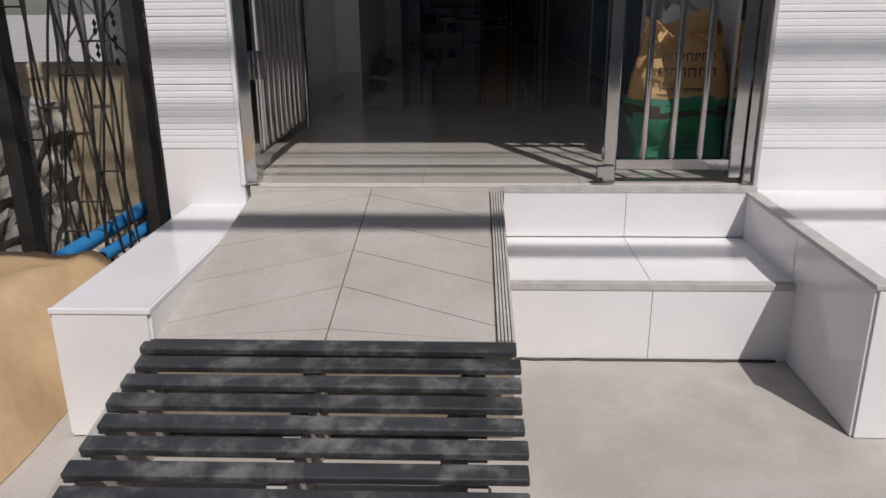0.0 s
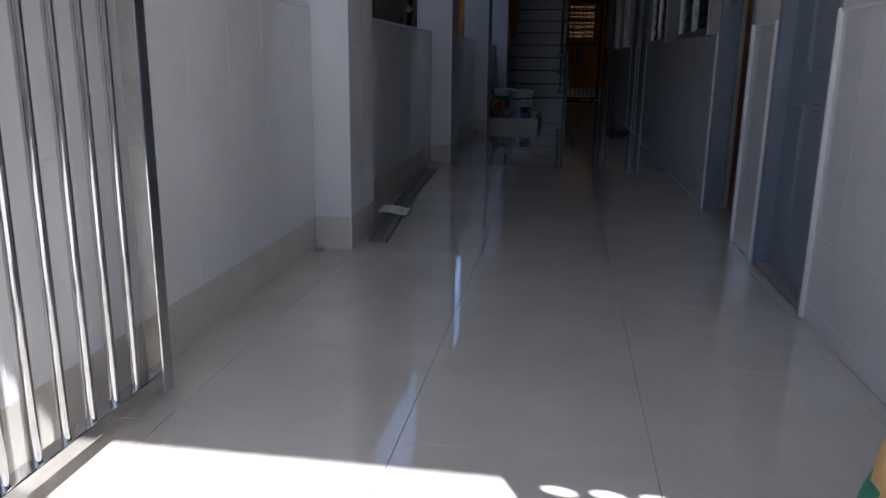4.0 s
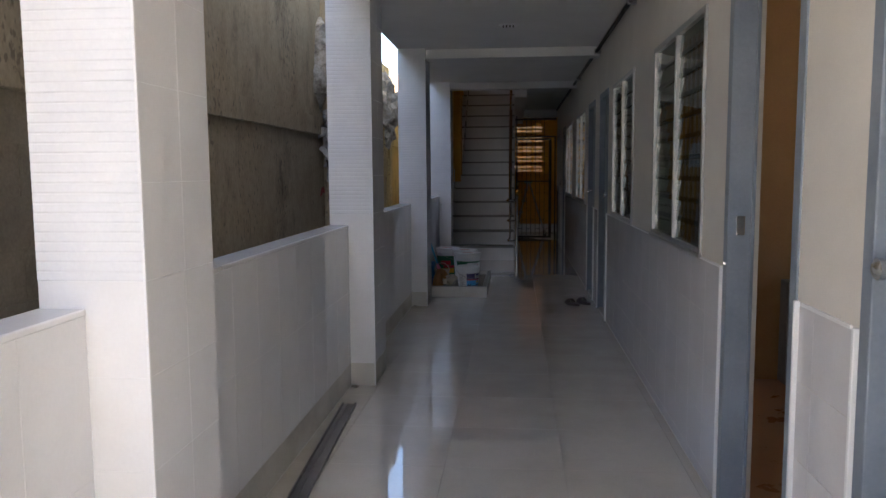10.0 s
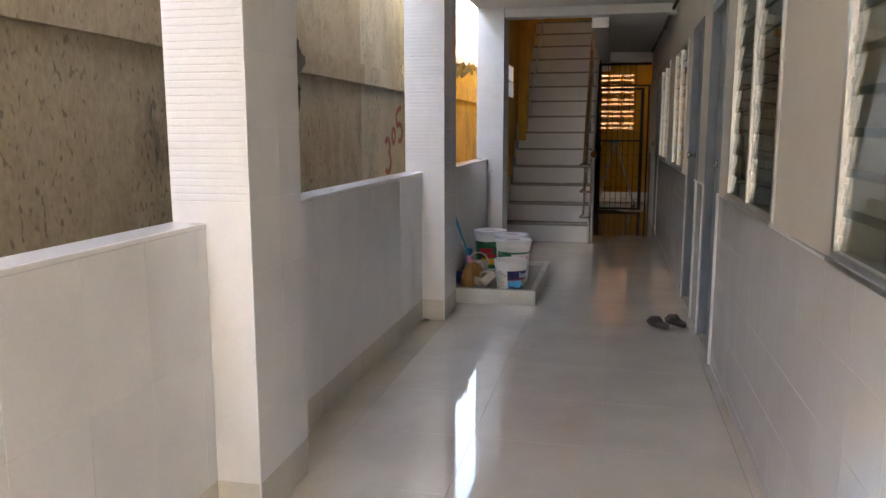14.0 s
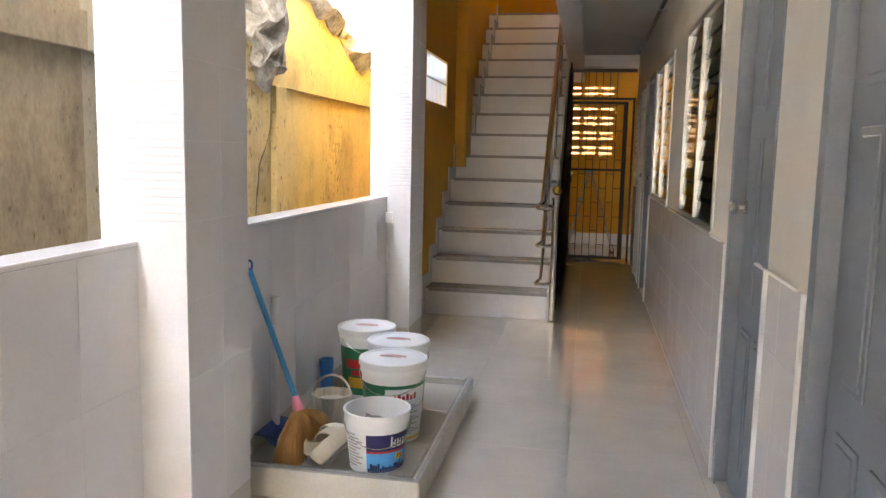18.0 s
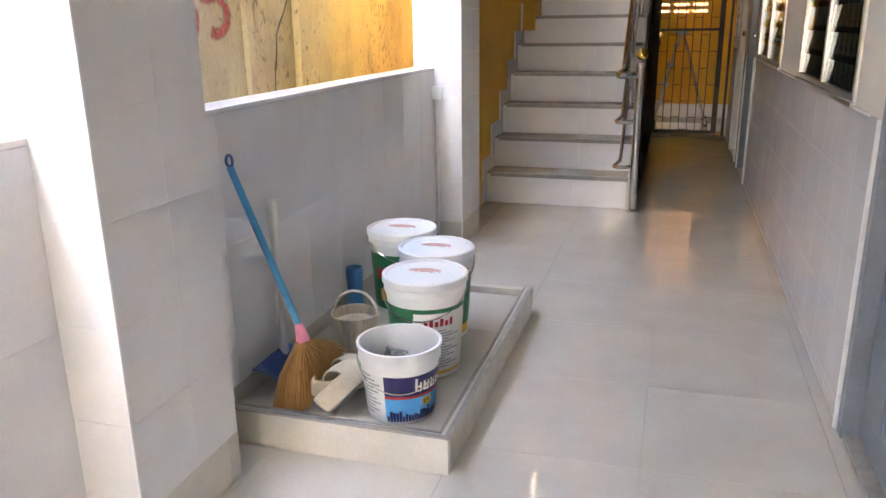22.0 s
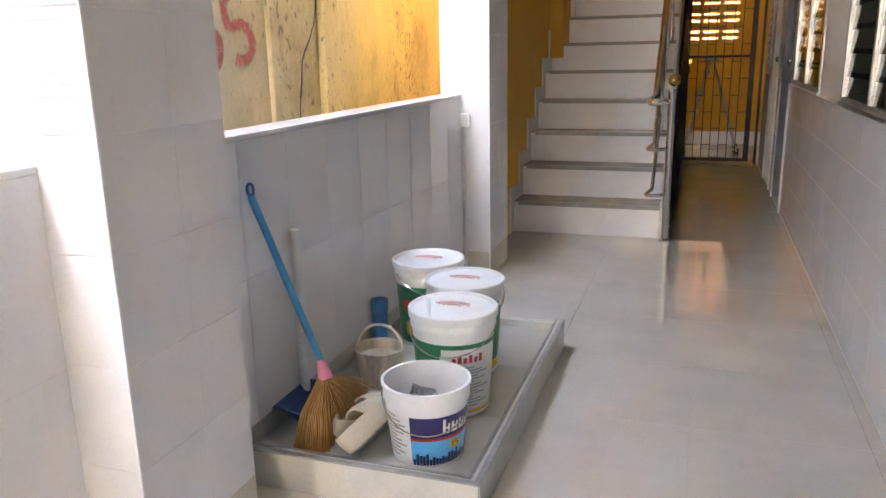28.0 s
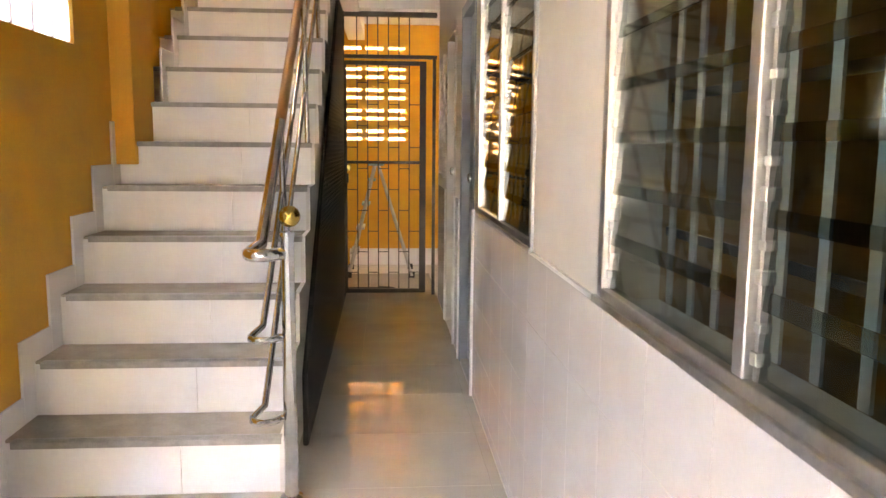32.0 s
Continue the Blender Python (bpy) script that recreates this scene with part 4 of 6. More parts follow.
for n, (a, b) in enumerate(DOORS):
    if n == 1:
        d = door_frame(2, a, b, "open blue-grey door with steel frame showing tan room")
        leaf = wpart("door_leaf", leaf_mesh(b - a - 0.14, DOOR_TOP - 0.08), DOOR_GREY, d)
        leaf.matrix_parent_inverse = Matrix.Translation(-Vector(d.location)) @ pose(XRO + 0.02, a + 0.08, 0.012, 0, 0, -88)
        bm = boxes((XR + 0.028, XR + 0.062, b - 0.066, b - 0.058, 1.21, 1.29), bevel=0.002)
        wpart("strike_plate", bm, CHROME, d, "chrome strike plate")
        wpart("bolt_pin", tubes([[(XR - 0.012, b - 0.05, 1.09), (XR - 0.005, b - 0.02, 1.09)]], 0.006, 8), CHROME, d, "small chrome bolt")
        continue
    if n == 5:
        d = door_frame(6, a, b, "closed cream door in a white frame")
        for ch in d.children:
            ch.data.materials[0] = SASH_WHITE
        leaf = wpart("door_leaf", leaf_mesh(b - a - 0.124, DOOR_TOP - 0.08), PAINT, d)
    else:
        d = door_frame(n + 1, a, b, "closed blue-grey moulded panel door")
        leaf = wpart("door_leaf", leaf_mesh(b - a - 0.124, DOOR_TOP - 0.08), DOOR_GREY, d)
    leaf.matrix_parent_inverse = Matrix.Translation(-Vector(d.location)) @ pose(XR + 0.05, a + 0.062, 0.022)
    ky = b - 0.11 if n in (0, 3) else a + 0.11
    if n == 3:
        ky = b - 0.13
    knob((XR + 0.04, ky, 1.24), d)

# ---- louvre windows ----
def louvre_window(n, a, b):
    w = base("window_%d" % n, XR, (a + b) / 2, SILL, "aluminium louvre window with glass blades and inner bars", "window", kind="structure")
    x0, x1, f = XR - 0.01, XR + 0.03, 0.034
    m = (a + b) / 2
    bm = boxes((x0, x1, a, a + f, SILL, WIN_TOP), (x0, x1, b - f, b, SILL, WIN_TOP), (x0, x1, a + f, b - f, SILL, SILL + f), (x0, x1, a + f, b - f, WIN_TOP - f, WIN_TOP), bevel=0.003)
    slab(bm, x0 - 0.01, x0 + 0.004, a - 0.012, b + 0.012, SILL - 0.006, SILL + 0.012, 0.002)
    wpart("window_frame", bm, ALU, w)
    wpart("mullion", boxes((x0, x1, m - 0.016, m + 0.016, SILL + f, WIN_TOP - f), bevel=0.003), ALU, w)
    count = 10
    pitch = (WIN_TOP - SILL - 2 * f) / count
    for p0, p1 in ((a + f, m - 0.02), (m + 0.02, b - f)):
        for side in (p0 + 0.006, p1 - 0.006):
            bm = boxes((XR + 0.004, XR + 0.022, side - 0.005, side + 0.005, SILL + f, WIN_TOP - f))
            for k in range(count):
                z = SILL + f + (k + 0.5) * pitch
                slab(bm, XR - 0.001, XR + 0.024, side - 0.009, side + 0.009, z - 0.034, z - 0.014, 0.002)
                slab(bm, XR + 0.002, XR + 0.023, side - 0.009, side + 0.009, z + 0.012, z + 0.026, 0.002)
            wpart("louvre_rail", bm, ALU, w, "aluminium louvre rail with clips")
        for k in range(count):
            z = SILL + f + (k + 0.5) * pitch
            tilt = 0.09
            bm = slab(bmesh.new(), -0.0025, 0.0025, p0 + 0.014, p1 - 0.014, -0.5 * pitch - 0.012, 0.5 * pitch + 0.012)
            bmesh.ops.rotate(bm, verts=bm.verts, cent=(0, 0, 0), matrix=Matrix.Rotation(tilt, 3, "Y"))
            bmesh.ops.translate(bm, verts=bm.verts, vec=(XR + 0.013, 0, z))
            blade = wpart("blade", bm, GLASS, w)
            blade.visible_shadow = False
    for k in range(12):
        y = a + 0.05 + (b - a - 0.1) * k / 11
        wpart("bar", boxes((XRO + 0.002, XRO + 0.008, y - 0.013, y + 0.013, SILL, WIN_TOP)), SASH_WHITE, w, "pale flat security bar")
    for k in range(4):
        z = SILL + 0.15 + k * 0.3
        wpart("cross_bar", boxes((XRO + 0.009, XRO + 0.016, a, b, z, z + 0.02)), BLACK_IRON, w, "dark cross bar")


for n, (a, b) in enumerate(WINDOWS):
    louvre_window(n + 1, a, b)

SITE = site(0, 0.7, 0, 1, 1, 1.05)
# small louvre of white wood next to the gate
w = base("window_5", XR, 17.36, 1.1, "white slatted ventilation window beside the gate", "window", kind="structure")
wpart("window_frame", boxes((XR - 0.02, XR + 0.004, 17.15, 17.18, 1.1, 2.05), (XR - 0.02, XR + 0.004, 17.55, 17.58, 1.1, 2.05), (XR - 0.02, XR + 0.004, 17.18, 17.55, 1.1, 1.13), (XR - 0.02, XR + 0.004, 17.18, 17.55, 2.02, 2.05), bevel=0.002), SASH_WHITE, w)
for k in range(11):
    z = 1.16 + k * 0.079
    wpart("slat", prism([(XR - 0.018, z), (XR - 0.002, z + 0.045), (XR + 0.002, z + 0.045), (XR - 0.014, z)], 17.185, 17.545, lambda u, v, q: (u, q, v)), SASH_WHITE, w)

SITE = Matrix()
# glass block panel in the stairwell wall
w = base("window_6", XS0, (GB[0] + GB[1]) / 2, GB[2], "glass block window in the orange stairwell wall", "window", kind="structure")
bw, bh = (GB[1] - GB[0]) / 5, (GB[3] - GB[2]) / 2
for i in range(5):
    for j in range(2):
        blk = wpart("glass_block", boxes((XLO + 0.02, XS0 - 0.01, GB[0] + i * bw + 0.006, GB[0] + (i + 1) * bw - 0.006, GB[2] + j * bh + 0.006, GB[2] + (j + 1) * bh - 0.006), bevel=0.012), GLASS_BLOCK, w)
        blk.visible_shadow = False
wpart("joint", boxes(*[(XLO + 0.03, XS0 - 0.016, GB[0] + i * bw - 0.006, GB[0] + i * bw + 0.006, GB[2], GB[3]) for i in range(1, 5)], (XLO + 0.03, XS0 - 0.014, GB[0], GB[1], (GB[2] + GB[3]) / 2 - 0.006, (GB[2] + GB[3]) / 2 + 0.006)), GREY_INK, w, "grey mortar joint")

SITE = FRONT
# ---- stainless entrance gate ----
def ring(c, r, tube_r, axis="x", n=20, sz=1.0):
    pts = []
    for k in range(n):
        a = 2 * math.pi * k / n
        u, v = r * math.cos(a), r * sz * math.sin(a)
        pts.append((c[0], c[1] + u, c[2] + v) if axis == "x" else (c[0] + u, c[1], c[2] + v))
    return tubes([pts], tube_r, 10, True)


GATE_TOP, R1, R2 = 2.3, 1.145, 1.305
post = base("gate_post", -0.478, 2.42, 0, "square polished stainless steel gate post", "gate post", group="gate posts")
wpart("post", boxes((-0.498, -0.448, 2.385, 2.455, 0.0, GATE_TOP), bevel=0.004), STEEL, post)
for z in (0.46, 1.8):
    wpart("hinge", lathe([(0.0, z - 0.055), (0.018, z - 0.055), (0.018, z - 0.003), (0.015, z), (0.018, z + 0.003), (0.018, z + 0.055), (0.0, z + 0.055)], 16, (-0.44, 2.462, 0)), STEEL, post, "steel barrel hinge", True)
post2 = base("gate_post", 1.342, 2.42, 0, "square polished stainless steel gate post", "gate post", group="gate posts")
wpart("post", boxes((1.324, 1.36, 2.39, 2.45, 0.0, GATE_TOP), bevel=0.004), STEEL, post2)
for z in (0.42, 1.8):
    wpart("hinge", boxes((1.314, 1.324, 2.40, 2.44, z - 0.02, z + 0.02), bevel=0.003), STEEL, post2, "steel hinge")


def gate_leaf(label, along_y, s0, s1, fixed, bars, rings, zlow):
    """A leaf that runs from s0 to s1 along y or x."""
    cx = (fixed, (s0 + s1) / 2) if along_y else ((s0 + s1) / 2, fixed)
    g = base("gate_leaf", cx[0], cx[1], 0.0, label, "gate", group="entrance gate leaves")
    def bx(a, b, z0, z1, t=0.02):
        return (fixed - t, fixed + t, a, b, z0, z1) if along_y else (a, b, fixed - t, fixed + t, z0, z1)
    e = 0.045
    wpart("stile", boxes(bx(s0, s0 + e, zlow - 0.03, GATE_TOP, 0.024), bevel=0.004), STEEL, g)
    wpart("stile", boxes(bx(s1 - e, s1, zlow - 0.03, GATE_TOP, 0.024), bevel=0.004), STEEL, g)
    for z0, z1 in ((zlow, zlow + 0.042), (R1 - 0.02, R1 + 0.02), (R2 - 0.02, R2 + 0.02), (GATE_TOP - 0.045, GATE_TOP - 0.003)):
        wpart("rail", boxes(bx(s0 + e, s1 - e, z0, z1), bevel=0.003), STEEL, g)
    for k in range(bars):
        s = s0 + e + (s1 - s0 - 2 * e) * (k + 1) / (bars + 1)
        p = (lambda z: (fixed, s, z)) if along_y else (lambda z: (s, fixed, z))
        wpart("bar", tubes([[p(zlow + 0.04), p(R1 - 0.018)], [p(R2 + 0.018), p(GATE_TOP - 0.04)]], 0.0115, 12), STEEL, g, "", True)
    for k in range(rings):
        s = s0 + e + (s1 - s0 - 2 * e) * (k + 0.5) / rings
        c = (fixed, s, (R1 + R2) / 2) if along_y else (s, fixed, (R1 + R2) / 2)
        wpart("ring", ring(c, 0.05, 0.012, "x" if along_y else "y"), STEEL, g, "", True)
    return g


SITE = FRONT @ Matrix.Translation((-0.49, 2.47, 0)) @ Matrix.Rotation(radians(0.4), 4, "Z") @ Matrix.Translation((0.49, -2.47, 0))
left_leaf = gate_leaf("polished stainless steel gate leaf standing open", True, 2.47, 3.45, -0.49, 9, 7, 0.05)
zc, hh, ww, r = (R1 + R2) / 2 - 0.004, 0.088, 0.05, 0.042
pts = []
for cy, cz, a0 in ((3.44 + ww - r, zc + hh - r, 0), (3.44 - ww + r, zc + hh - r, 90), (3.44 - ww + r, zc - hh + r, 180), (3.44 + ww - r, zc - hh + r, 270)):
    for k in range(6):
        a = radians(a0 + 18 * k)
        pts.append((-0.455, cy + r * math.cos(a) + 0.2 * (cz + r * math.sin(a) - zc), cz + r * math.sin(a)))
wpart("handle", tubes([pts], 0.0165, 12, True), STEEL, left_leaf, "oblong tubular steel handle", True)
wpart("foot", boxes((-0.516, -0.464, 2.468, 2.518, 0.0, 0.05), bevel=0.003), STEEL, left_leaf)
SITE = FRONT
right_leaf = gate_leaf("polished stainless steel gate leaf standing closed", False, 0.822, 1.318, 2.42, 3, 4, 0.055)
wpart("latch_box", boxes((0.797, 0.862, 2.375, 2.398, 0.03, 0.075), bevel=0.004), STEEL, right_leaf, "steel latch box")
wpart("foot", boxes((0.822, 0.867, 2.397, 2.443, 0.0, 0.03), bevel=0.002), STEEL, right_leaf)

# ---- cement sacks behind the gate ----
def sack(x, y, z, w, d, h, seed, top_open=False):
    bm = bmesh.new()
    n, rows = 28, 22
    rings = []
    for j in range(rows + 1):
        t = j / rows
        pinch = 1.0 - (0.55 * max(0.0, t - 0.72) / 0.28 if not top_open else 0.62 * max(0, t - 0.5) / 0.5)
        bulge = 0.9 + 0.12 * math.sin(math.pi * min(1, t * 1.15))
        row = []
        for k in range(n):
            a = 2 * math.pi * k / n
            ca, sa = math.cos(a), math.sin(a)
            lean = 1.0 - 0.07 * max(0.0, t - 0.4) / 0.6 if top_open else 1.0
            sx = math.copysign(abs(ca) ** 0.55, ca) * w / 2 * bulge * lean
            sy = math.copysign(abs(sa) ** 0.7, sa) * d / 2 * bulge * pinch
            p = Vector((x + sx, y + sy, z + t * h))
            wob = noise.noise_vector(p * 7 + Vector((seed, 0, 0))) * (0.034 if top_open else 0.02) + noise.noise_vector(p * 22 + Vector((seed, 0, 0))) * 0.01
            wob.z *= 0.5 if j else 0.0
            row.append(bm.verts.new(p + wob + Vector((0, 0, (0.13 if top_open else 0.05) * t * t * noise.noise(Vector((ca * 2.3, sa * 1.5, seed)))))))
        rings.append(row)
    for a, b in zip(rings, rings[1:]):
        for k in range(n):
            bm.faces.new((a[k], a[(k + 1) % n], b[(k + 1) % n], b[k]))
    bm.faces.new(rings[0][::-1])
    return bm, rings


SITE = FRONT @ site(0.05, 0.16, 0)
s1 = base("cement_sack", 1.13, 2.66, 0, "opened brown and green paper cement sack standing upright", "sack")
bm, rings = sack(1.13, 2.66, 0.0, 0.385, 0.22, 0.56, 3.0, True)
ob = wpart("paper_bag", bm, SACK_GREEN, s1, "", True)
ob.data.materials.append(KRAFT)
ob.data.materials.append(INK)
for p in ob.data.polygons:
    if p.center.z > 0.275:
        p.material_index = 1
    elif 0.205 < p.center.z < 0.235:
        p.material_index = 2
rng = random.Random(11)
for z, x0, x1, hgt, mat in ((0.405, 1.03, 1.24, 0.03, INK), (0.345, 1.02, 1.25, 0.034, INK), (0.29, 1.03, 1.23, 0.014, INK), (0.115, 1.05, 1.21, 0.01, INK), (0.09, 1.08, 1.2, 0.01, INK), (0.065, 1.05, 1.22, 0.01, INK), (0.215, 1.0, 1.27, 0.026, LABEL_GREEN), (0.15, 1.0, 1.26, 0.026, LABEL_GREEN)):
    bm = bmesh.new()
    a = x0
    while a < x1 - 0.02:
        w = hgt * rng.uniform(0.55, 1.0)
        t = hgt * 0.17
        for q in ((a, a + t, z, z + hgt), (a + t, a + w, z + hgt - t, z + hgt), (a + w - t, a + w, z + hgt * rng.choice((0.0, 0.4)), z + hgt - t)):
            slab(bm, q[0], q[1], 2.530, 2.534, q[2] * 1.1, q[3] * 1.1)
        a += w + hgt * 0.28
    for v in bm.verts:
        v.co.y += 0.045 * abs((v.co.x - 1.13) / 0.18) ** 3
    wpart("print", bm, mat, s1, "printed lettering as bars")
for u0, w, y0, z0, hh, bend, seed in ((0.965, 0.1, 2.6, 0.54, 0.085, -0.05, 1.0), (1.04, 0.11, 2.62, 0.5, 0.06, -0.07, 4.0), (1.15, 0.12, 2.62, 0.5, 0.055, -0.06, 7.0)):
    bm = sheet(12, 8, lambda u, v: Vector((u0 + w * u * (1 - 0.35 * v) + 0.012 * noise.noise(Vector((v * 4, seed, 0))), y0 + bend * v * v + 0.02 * math.sin(u * 5 + seed), z0 + hh * v * (1 - 0.5 * u) + 0.025 * noise.noise(Vector((u * 5, v * 3, seed))))))
    wpart("torn_flap", thicken(bm, 0.003), KRAFT, s1, "torn curled paper flap", True)
# shade in the bag's mouth, made as a near-black sheet
bm = sheet(14, 8, lambda u, v: Vector((0.97 + 0.29 * u, 2.645 + 0.05 * v, 0.5 - 0.09 * v + 0.03 * noise.noise(Vector((u * 6, v * 2, 2))))))
wpart("inner_shade", thicken(bm, 0.003), INK, s1, "dark sheet standing for the shade inside the bag", True)
s2 = base("woven_sack", 1.21, 2.86, 0, "white woven plastic sack behind the cement sack", "sack")
bm, rings = sack(1.21, 2.87, 0.0, 0.26, 0.18, 0.66, 9.0)
wpart("bag", bm, WHITE_SACK, s2, "", True)
wpart("print", boxes((1.13, 1.28, 2.772, 2.776, 0.57, 0.6)), GREY_INK, s2, "printed bar")

SITE = FRONT
# ---- slatted ramp outside ----
sr = base("slatted_ramp", -0.05, 1.4, G0, "worn dark slatted ramp boards over pale battens", "ramp")
N_SLAT = 18
SY0, SZ0, SY1, SZ1 = 1.395, -0.185, 0.2475, -0.403
for k in range(N_SLAT):
    t = k / (N_SLAT - 1)
    y, z = SY0 + (SY1 - SY0) * t, SZ0 + (SZ1 - SZ0) * t
    x0 = -0.478 + 0.001 * k + 0.006 * ((k * 5) % 3)
    bm = slab(bmesh.new(), x0, 0.458 + 0.002 * ((k * 3) % 4), -0.0215, 0.0215, -0.010, 0.010, 0.004)
    bmesh.ops.rotate(bm, verts=bm.verts, cent=(0, 0, 0), matrix=Matrix.Rotation(math.atan2(SZ1 - SZ0, SY1 - SY0) - math.pi, 3, "X"))
    bmesh.ops.translate(bm, verts=bm.verts, vec=(0, y, z))
    wpart("slat", rough_up(bm, 0.003, 9, k), DARK_SLAT, sr)
for x in (-0.47, -0.04, 0.36):
    pr = [(SY0 + 0.02, SZ0 - 0.022), (SY1, SZ1 - 0.018), (SY1, G0), (SY0 + 0.02, G0)]
    wpart("batten", prism(pr, x - 0.02, x + 0.02, lambda u, v, q: (q, u, v)), CEMENT, sr, "cement-smeared batten")

# ---- clutter left of the ramp ----
fr = base("rebar_screen", -1.12, 2.46, G0, "black iron frame with a rusty rebar grid", "iron screen")
wpart("frame", boxes((-1.42, -1.36, 2.42, 2.5, G0, 1.9), (-0.9, -0.853, 2.42, 2.5, G0, 1.9), (-1.36, -0.9, 2.43, 2.49, 1.84, 1.9), bevel=0.004), BLACK_IRON, fr)
for k in range(4):
    x = -1.36 + 0.46 * (k + 1) / 5
    pts = [(x + 0.01 * math.sin(j * 1.3 + k), 2.46 + 0.012 * math.sin(j * 0.9 + k * 2), G0 + 0.02 + j * 0.2) for j in range(12)]
    wpart("rod", tubes([pts], 0.006, 6), BLACK_IRON, fr)
for k, (xa, xb) in enumerate(((-1.36, -1.1), (-1.3, -1.02), (-1.2, -1.33), (-1.12, -0.93), (-1.02, -1.24), (-0.95, -1.16))):
    pts = [(xa + (xb - xa) * j / 8, 2.475 + 0.012 * math.sin(j + k), G0 + 0.06 + 0.2 * j) for j in range(9)]
    wpart("crossing_rod", tubes([pts], 0.005, 6), BLACK_IRON, fr)
for k in range(16):
    x = -1.36 + 0.46 * (k % 4) / 5
    z = G0 + 0.12 + (k // 2) * 0.26 + (0.13 if k % 2 else 0)
    wpart("rung", tubes([[(x, 2.46, z), (x + 0.1, 2.462, z)]], 0.0045, 6), BLACK_IRON, fr)
structure("wall_side", rough_up(boxes((-2.4, -0.86, 2.98, 3.12, G0, 0.42), bevel=0.012), 0.01, 6), CONCRETE, "low stained concrete wall closing the gap", "wall")
bm = sheet(40, 16, lambda u, v: Vector((-1.47 + 0.05 * noise.noise(Vector((u * 22, v * 9, 0))) + 0.02 * noise.noise(Vector((u * 60, v * 25, 5))), 1.0 + 1.98 * u, G0 + 0.8 * v * (0.9 + 0.1 * noise.noise(Vector((u * 9, 0, 0)))))))
structure("wall_rough", thicken(bm, 0.15), RUBBLE, "rough dark stone wall beside the entrance", "wall")
bm = sheet(30, 8, lambda u, v: Vector((-1.44 + 0.55 * v, 2.25 + 0.75 * u, G0 + 0.05 + 0.05 * noise.noise(Vector((u * 12, v * 9, 2))) + 0.03 * noise.noise(Vector((u * 30, v * 22, 2))))))
structure("rubble_floor", thicken(bm, 0.06), RUBBLE, "loose rubble and soil in the gap", "rubble")
for k, (x, z, y0) in enumerate(((-1.2, -0.29, 2.25), (-1.08, -0.31, 2.38), (-1.0, -0.33, 2.5))):
    p = base("plastic_pipe", x, y0, z, ("bright blue plastic water pipe lying on rubble" if k < 2 else "short grey plastic pipe lying on rubble"), "pipe", group="pipes beside the entrance")
    r = 0.034 if k == 0 else 0.026
    d = Vector((0.05, 0.72, 0.02))
    a = Vector((x, y0, z))
    bm = bmesh.new()
    n = 20
    ringsets = []
    for q, rr in ((a, r), (a + d, r), (a + d, r * 0.82), (a, r * 0.82)):
        ringsets.append([bm.verts.new(q + Vector((rr * math.cos(2 * math.pi * i / n), 0, rr * math.sin(2 * math.pi * i / n)))) for i in range(n)])
    for i in range(4):
        A, B = ringsets[i], ringsets[(i + 1) % 4]
        for j in range(n):
            bm.faces.new((A[j], A[(j + 1) % n], B[(j + 1) % n], B[j]))
    wpart("pipe_wall", bm, PVC_BLUE if k < 2 else PVC_WHITE, p, "", True)
def tarp(u, v):
    x = -1.5 + 0.72 * v
    y = 0.6 + 1.6 * u
    top = -0.1 - 0.06 * u
    z = G0 + (top - G0) * min(1, (1 - v) * 3.2) ** 0.6 * (0.75 + 0.25 * math.sin(u * 2.6 + 0.4))
    z += 0.03 * noise.noise(Vector((u * 7, v * 5, 1))) + 0.012 * noise.noise(Vector((u * 20, v * 14, 7)))
    return Vector((x + 0.02 * noise.noise(Vector((u * 6, v * 3, 9))), y, max(G0 + 0.002, z)))
tp = base("tarpaulin", -1.15, 1.4, G0, "crumpled tan plastic sheet heaped beside the ledge", "tarpaulin")
wpart("sheet", thicken(sheet(40, 24, tarp), 0.004), TARP_TAN, tp, "", True)
dp = base("drain_pipe", -1.2, 3.06, 0.42, "white downpipe with a dry creeper on the low wall", "pipe")
wpart("pipe", tubes([[(-1.2, 3.05, 0.42), (-1.2, 3.05, 2.2)]], 0.045, 18), PVC_WHITE, dp, "", True)
wpart("collar", lathe([(0.052, 0.98), (0.052, 1.06), (0.0, 1.06)], 18, (-1.2, 3.05, 0)), PVC_WHITE, dp, "", True)
bm = tubes([[(-1.2 + 0.05 * math.cos(j * 0.9), 3.05 - 0.05 - 0.01 * math.sin(j), 0.42 + j * 0.05) for j in range(10)]], 0.004, 5)
for k in range(14):
    c = Vector((-1.2 + 0.09 * math.sin(k * 2.1), 2.98, 0.43 + 0.035 * (k % 7)))
    v = [bm.verts.new(c + Vector(q) * 0.022) for q in ((0, 0, -1), (0.6, -0.2, 0), (0, 0, 1), (-0.6, 0.2, 0))]
    bm.faces.new(v)
wpart("creeper", bm, INK, dp, "dry dark creeper")
fg = base("folding_gate", -1.42, 3.3, 0.42, "pale folding lattice gate behind the low wall", "folding gate")
for k in range(4):
    x = -1.62 + k * 0.11
    wpart("upright", boxes((x, x + 0.022, 3.29, 3.31, G0, 1.9), bevel=0.002), SASH_WHITE, fg)
    for j in range(8):
        z = G0 + 0.1 + j * 0.28
        wpart("lattice_strip", tubes([[(x, 3.3, z), (x + 0.11, 3.3, z + 0.14)], [(x, 3.3, z + 0.28), (x + 0.11, 3.3, z + 0.14)]], 0.006, 6), SASH_WHITE, fg)
pole = base("concrete_pole", -1.18, 3.5, G0, "pale concrete pole with a black cable running down", "pole")
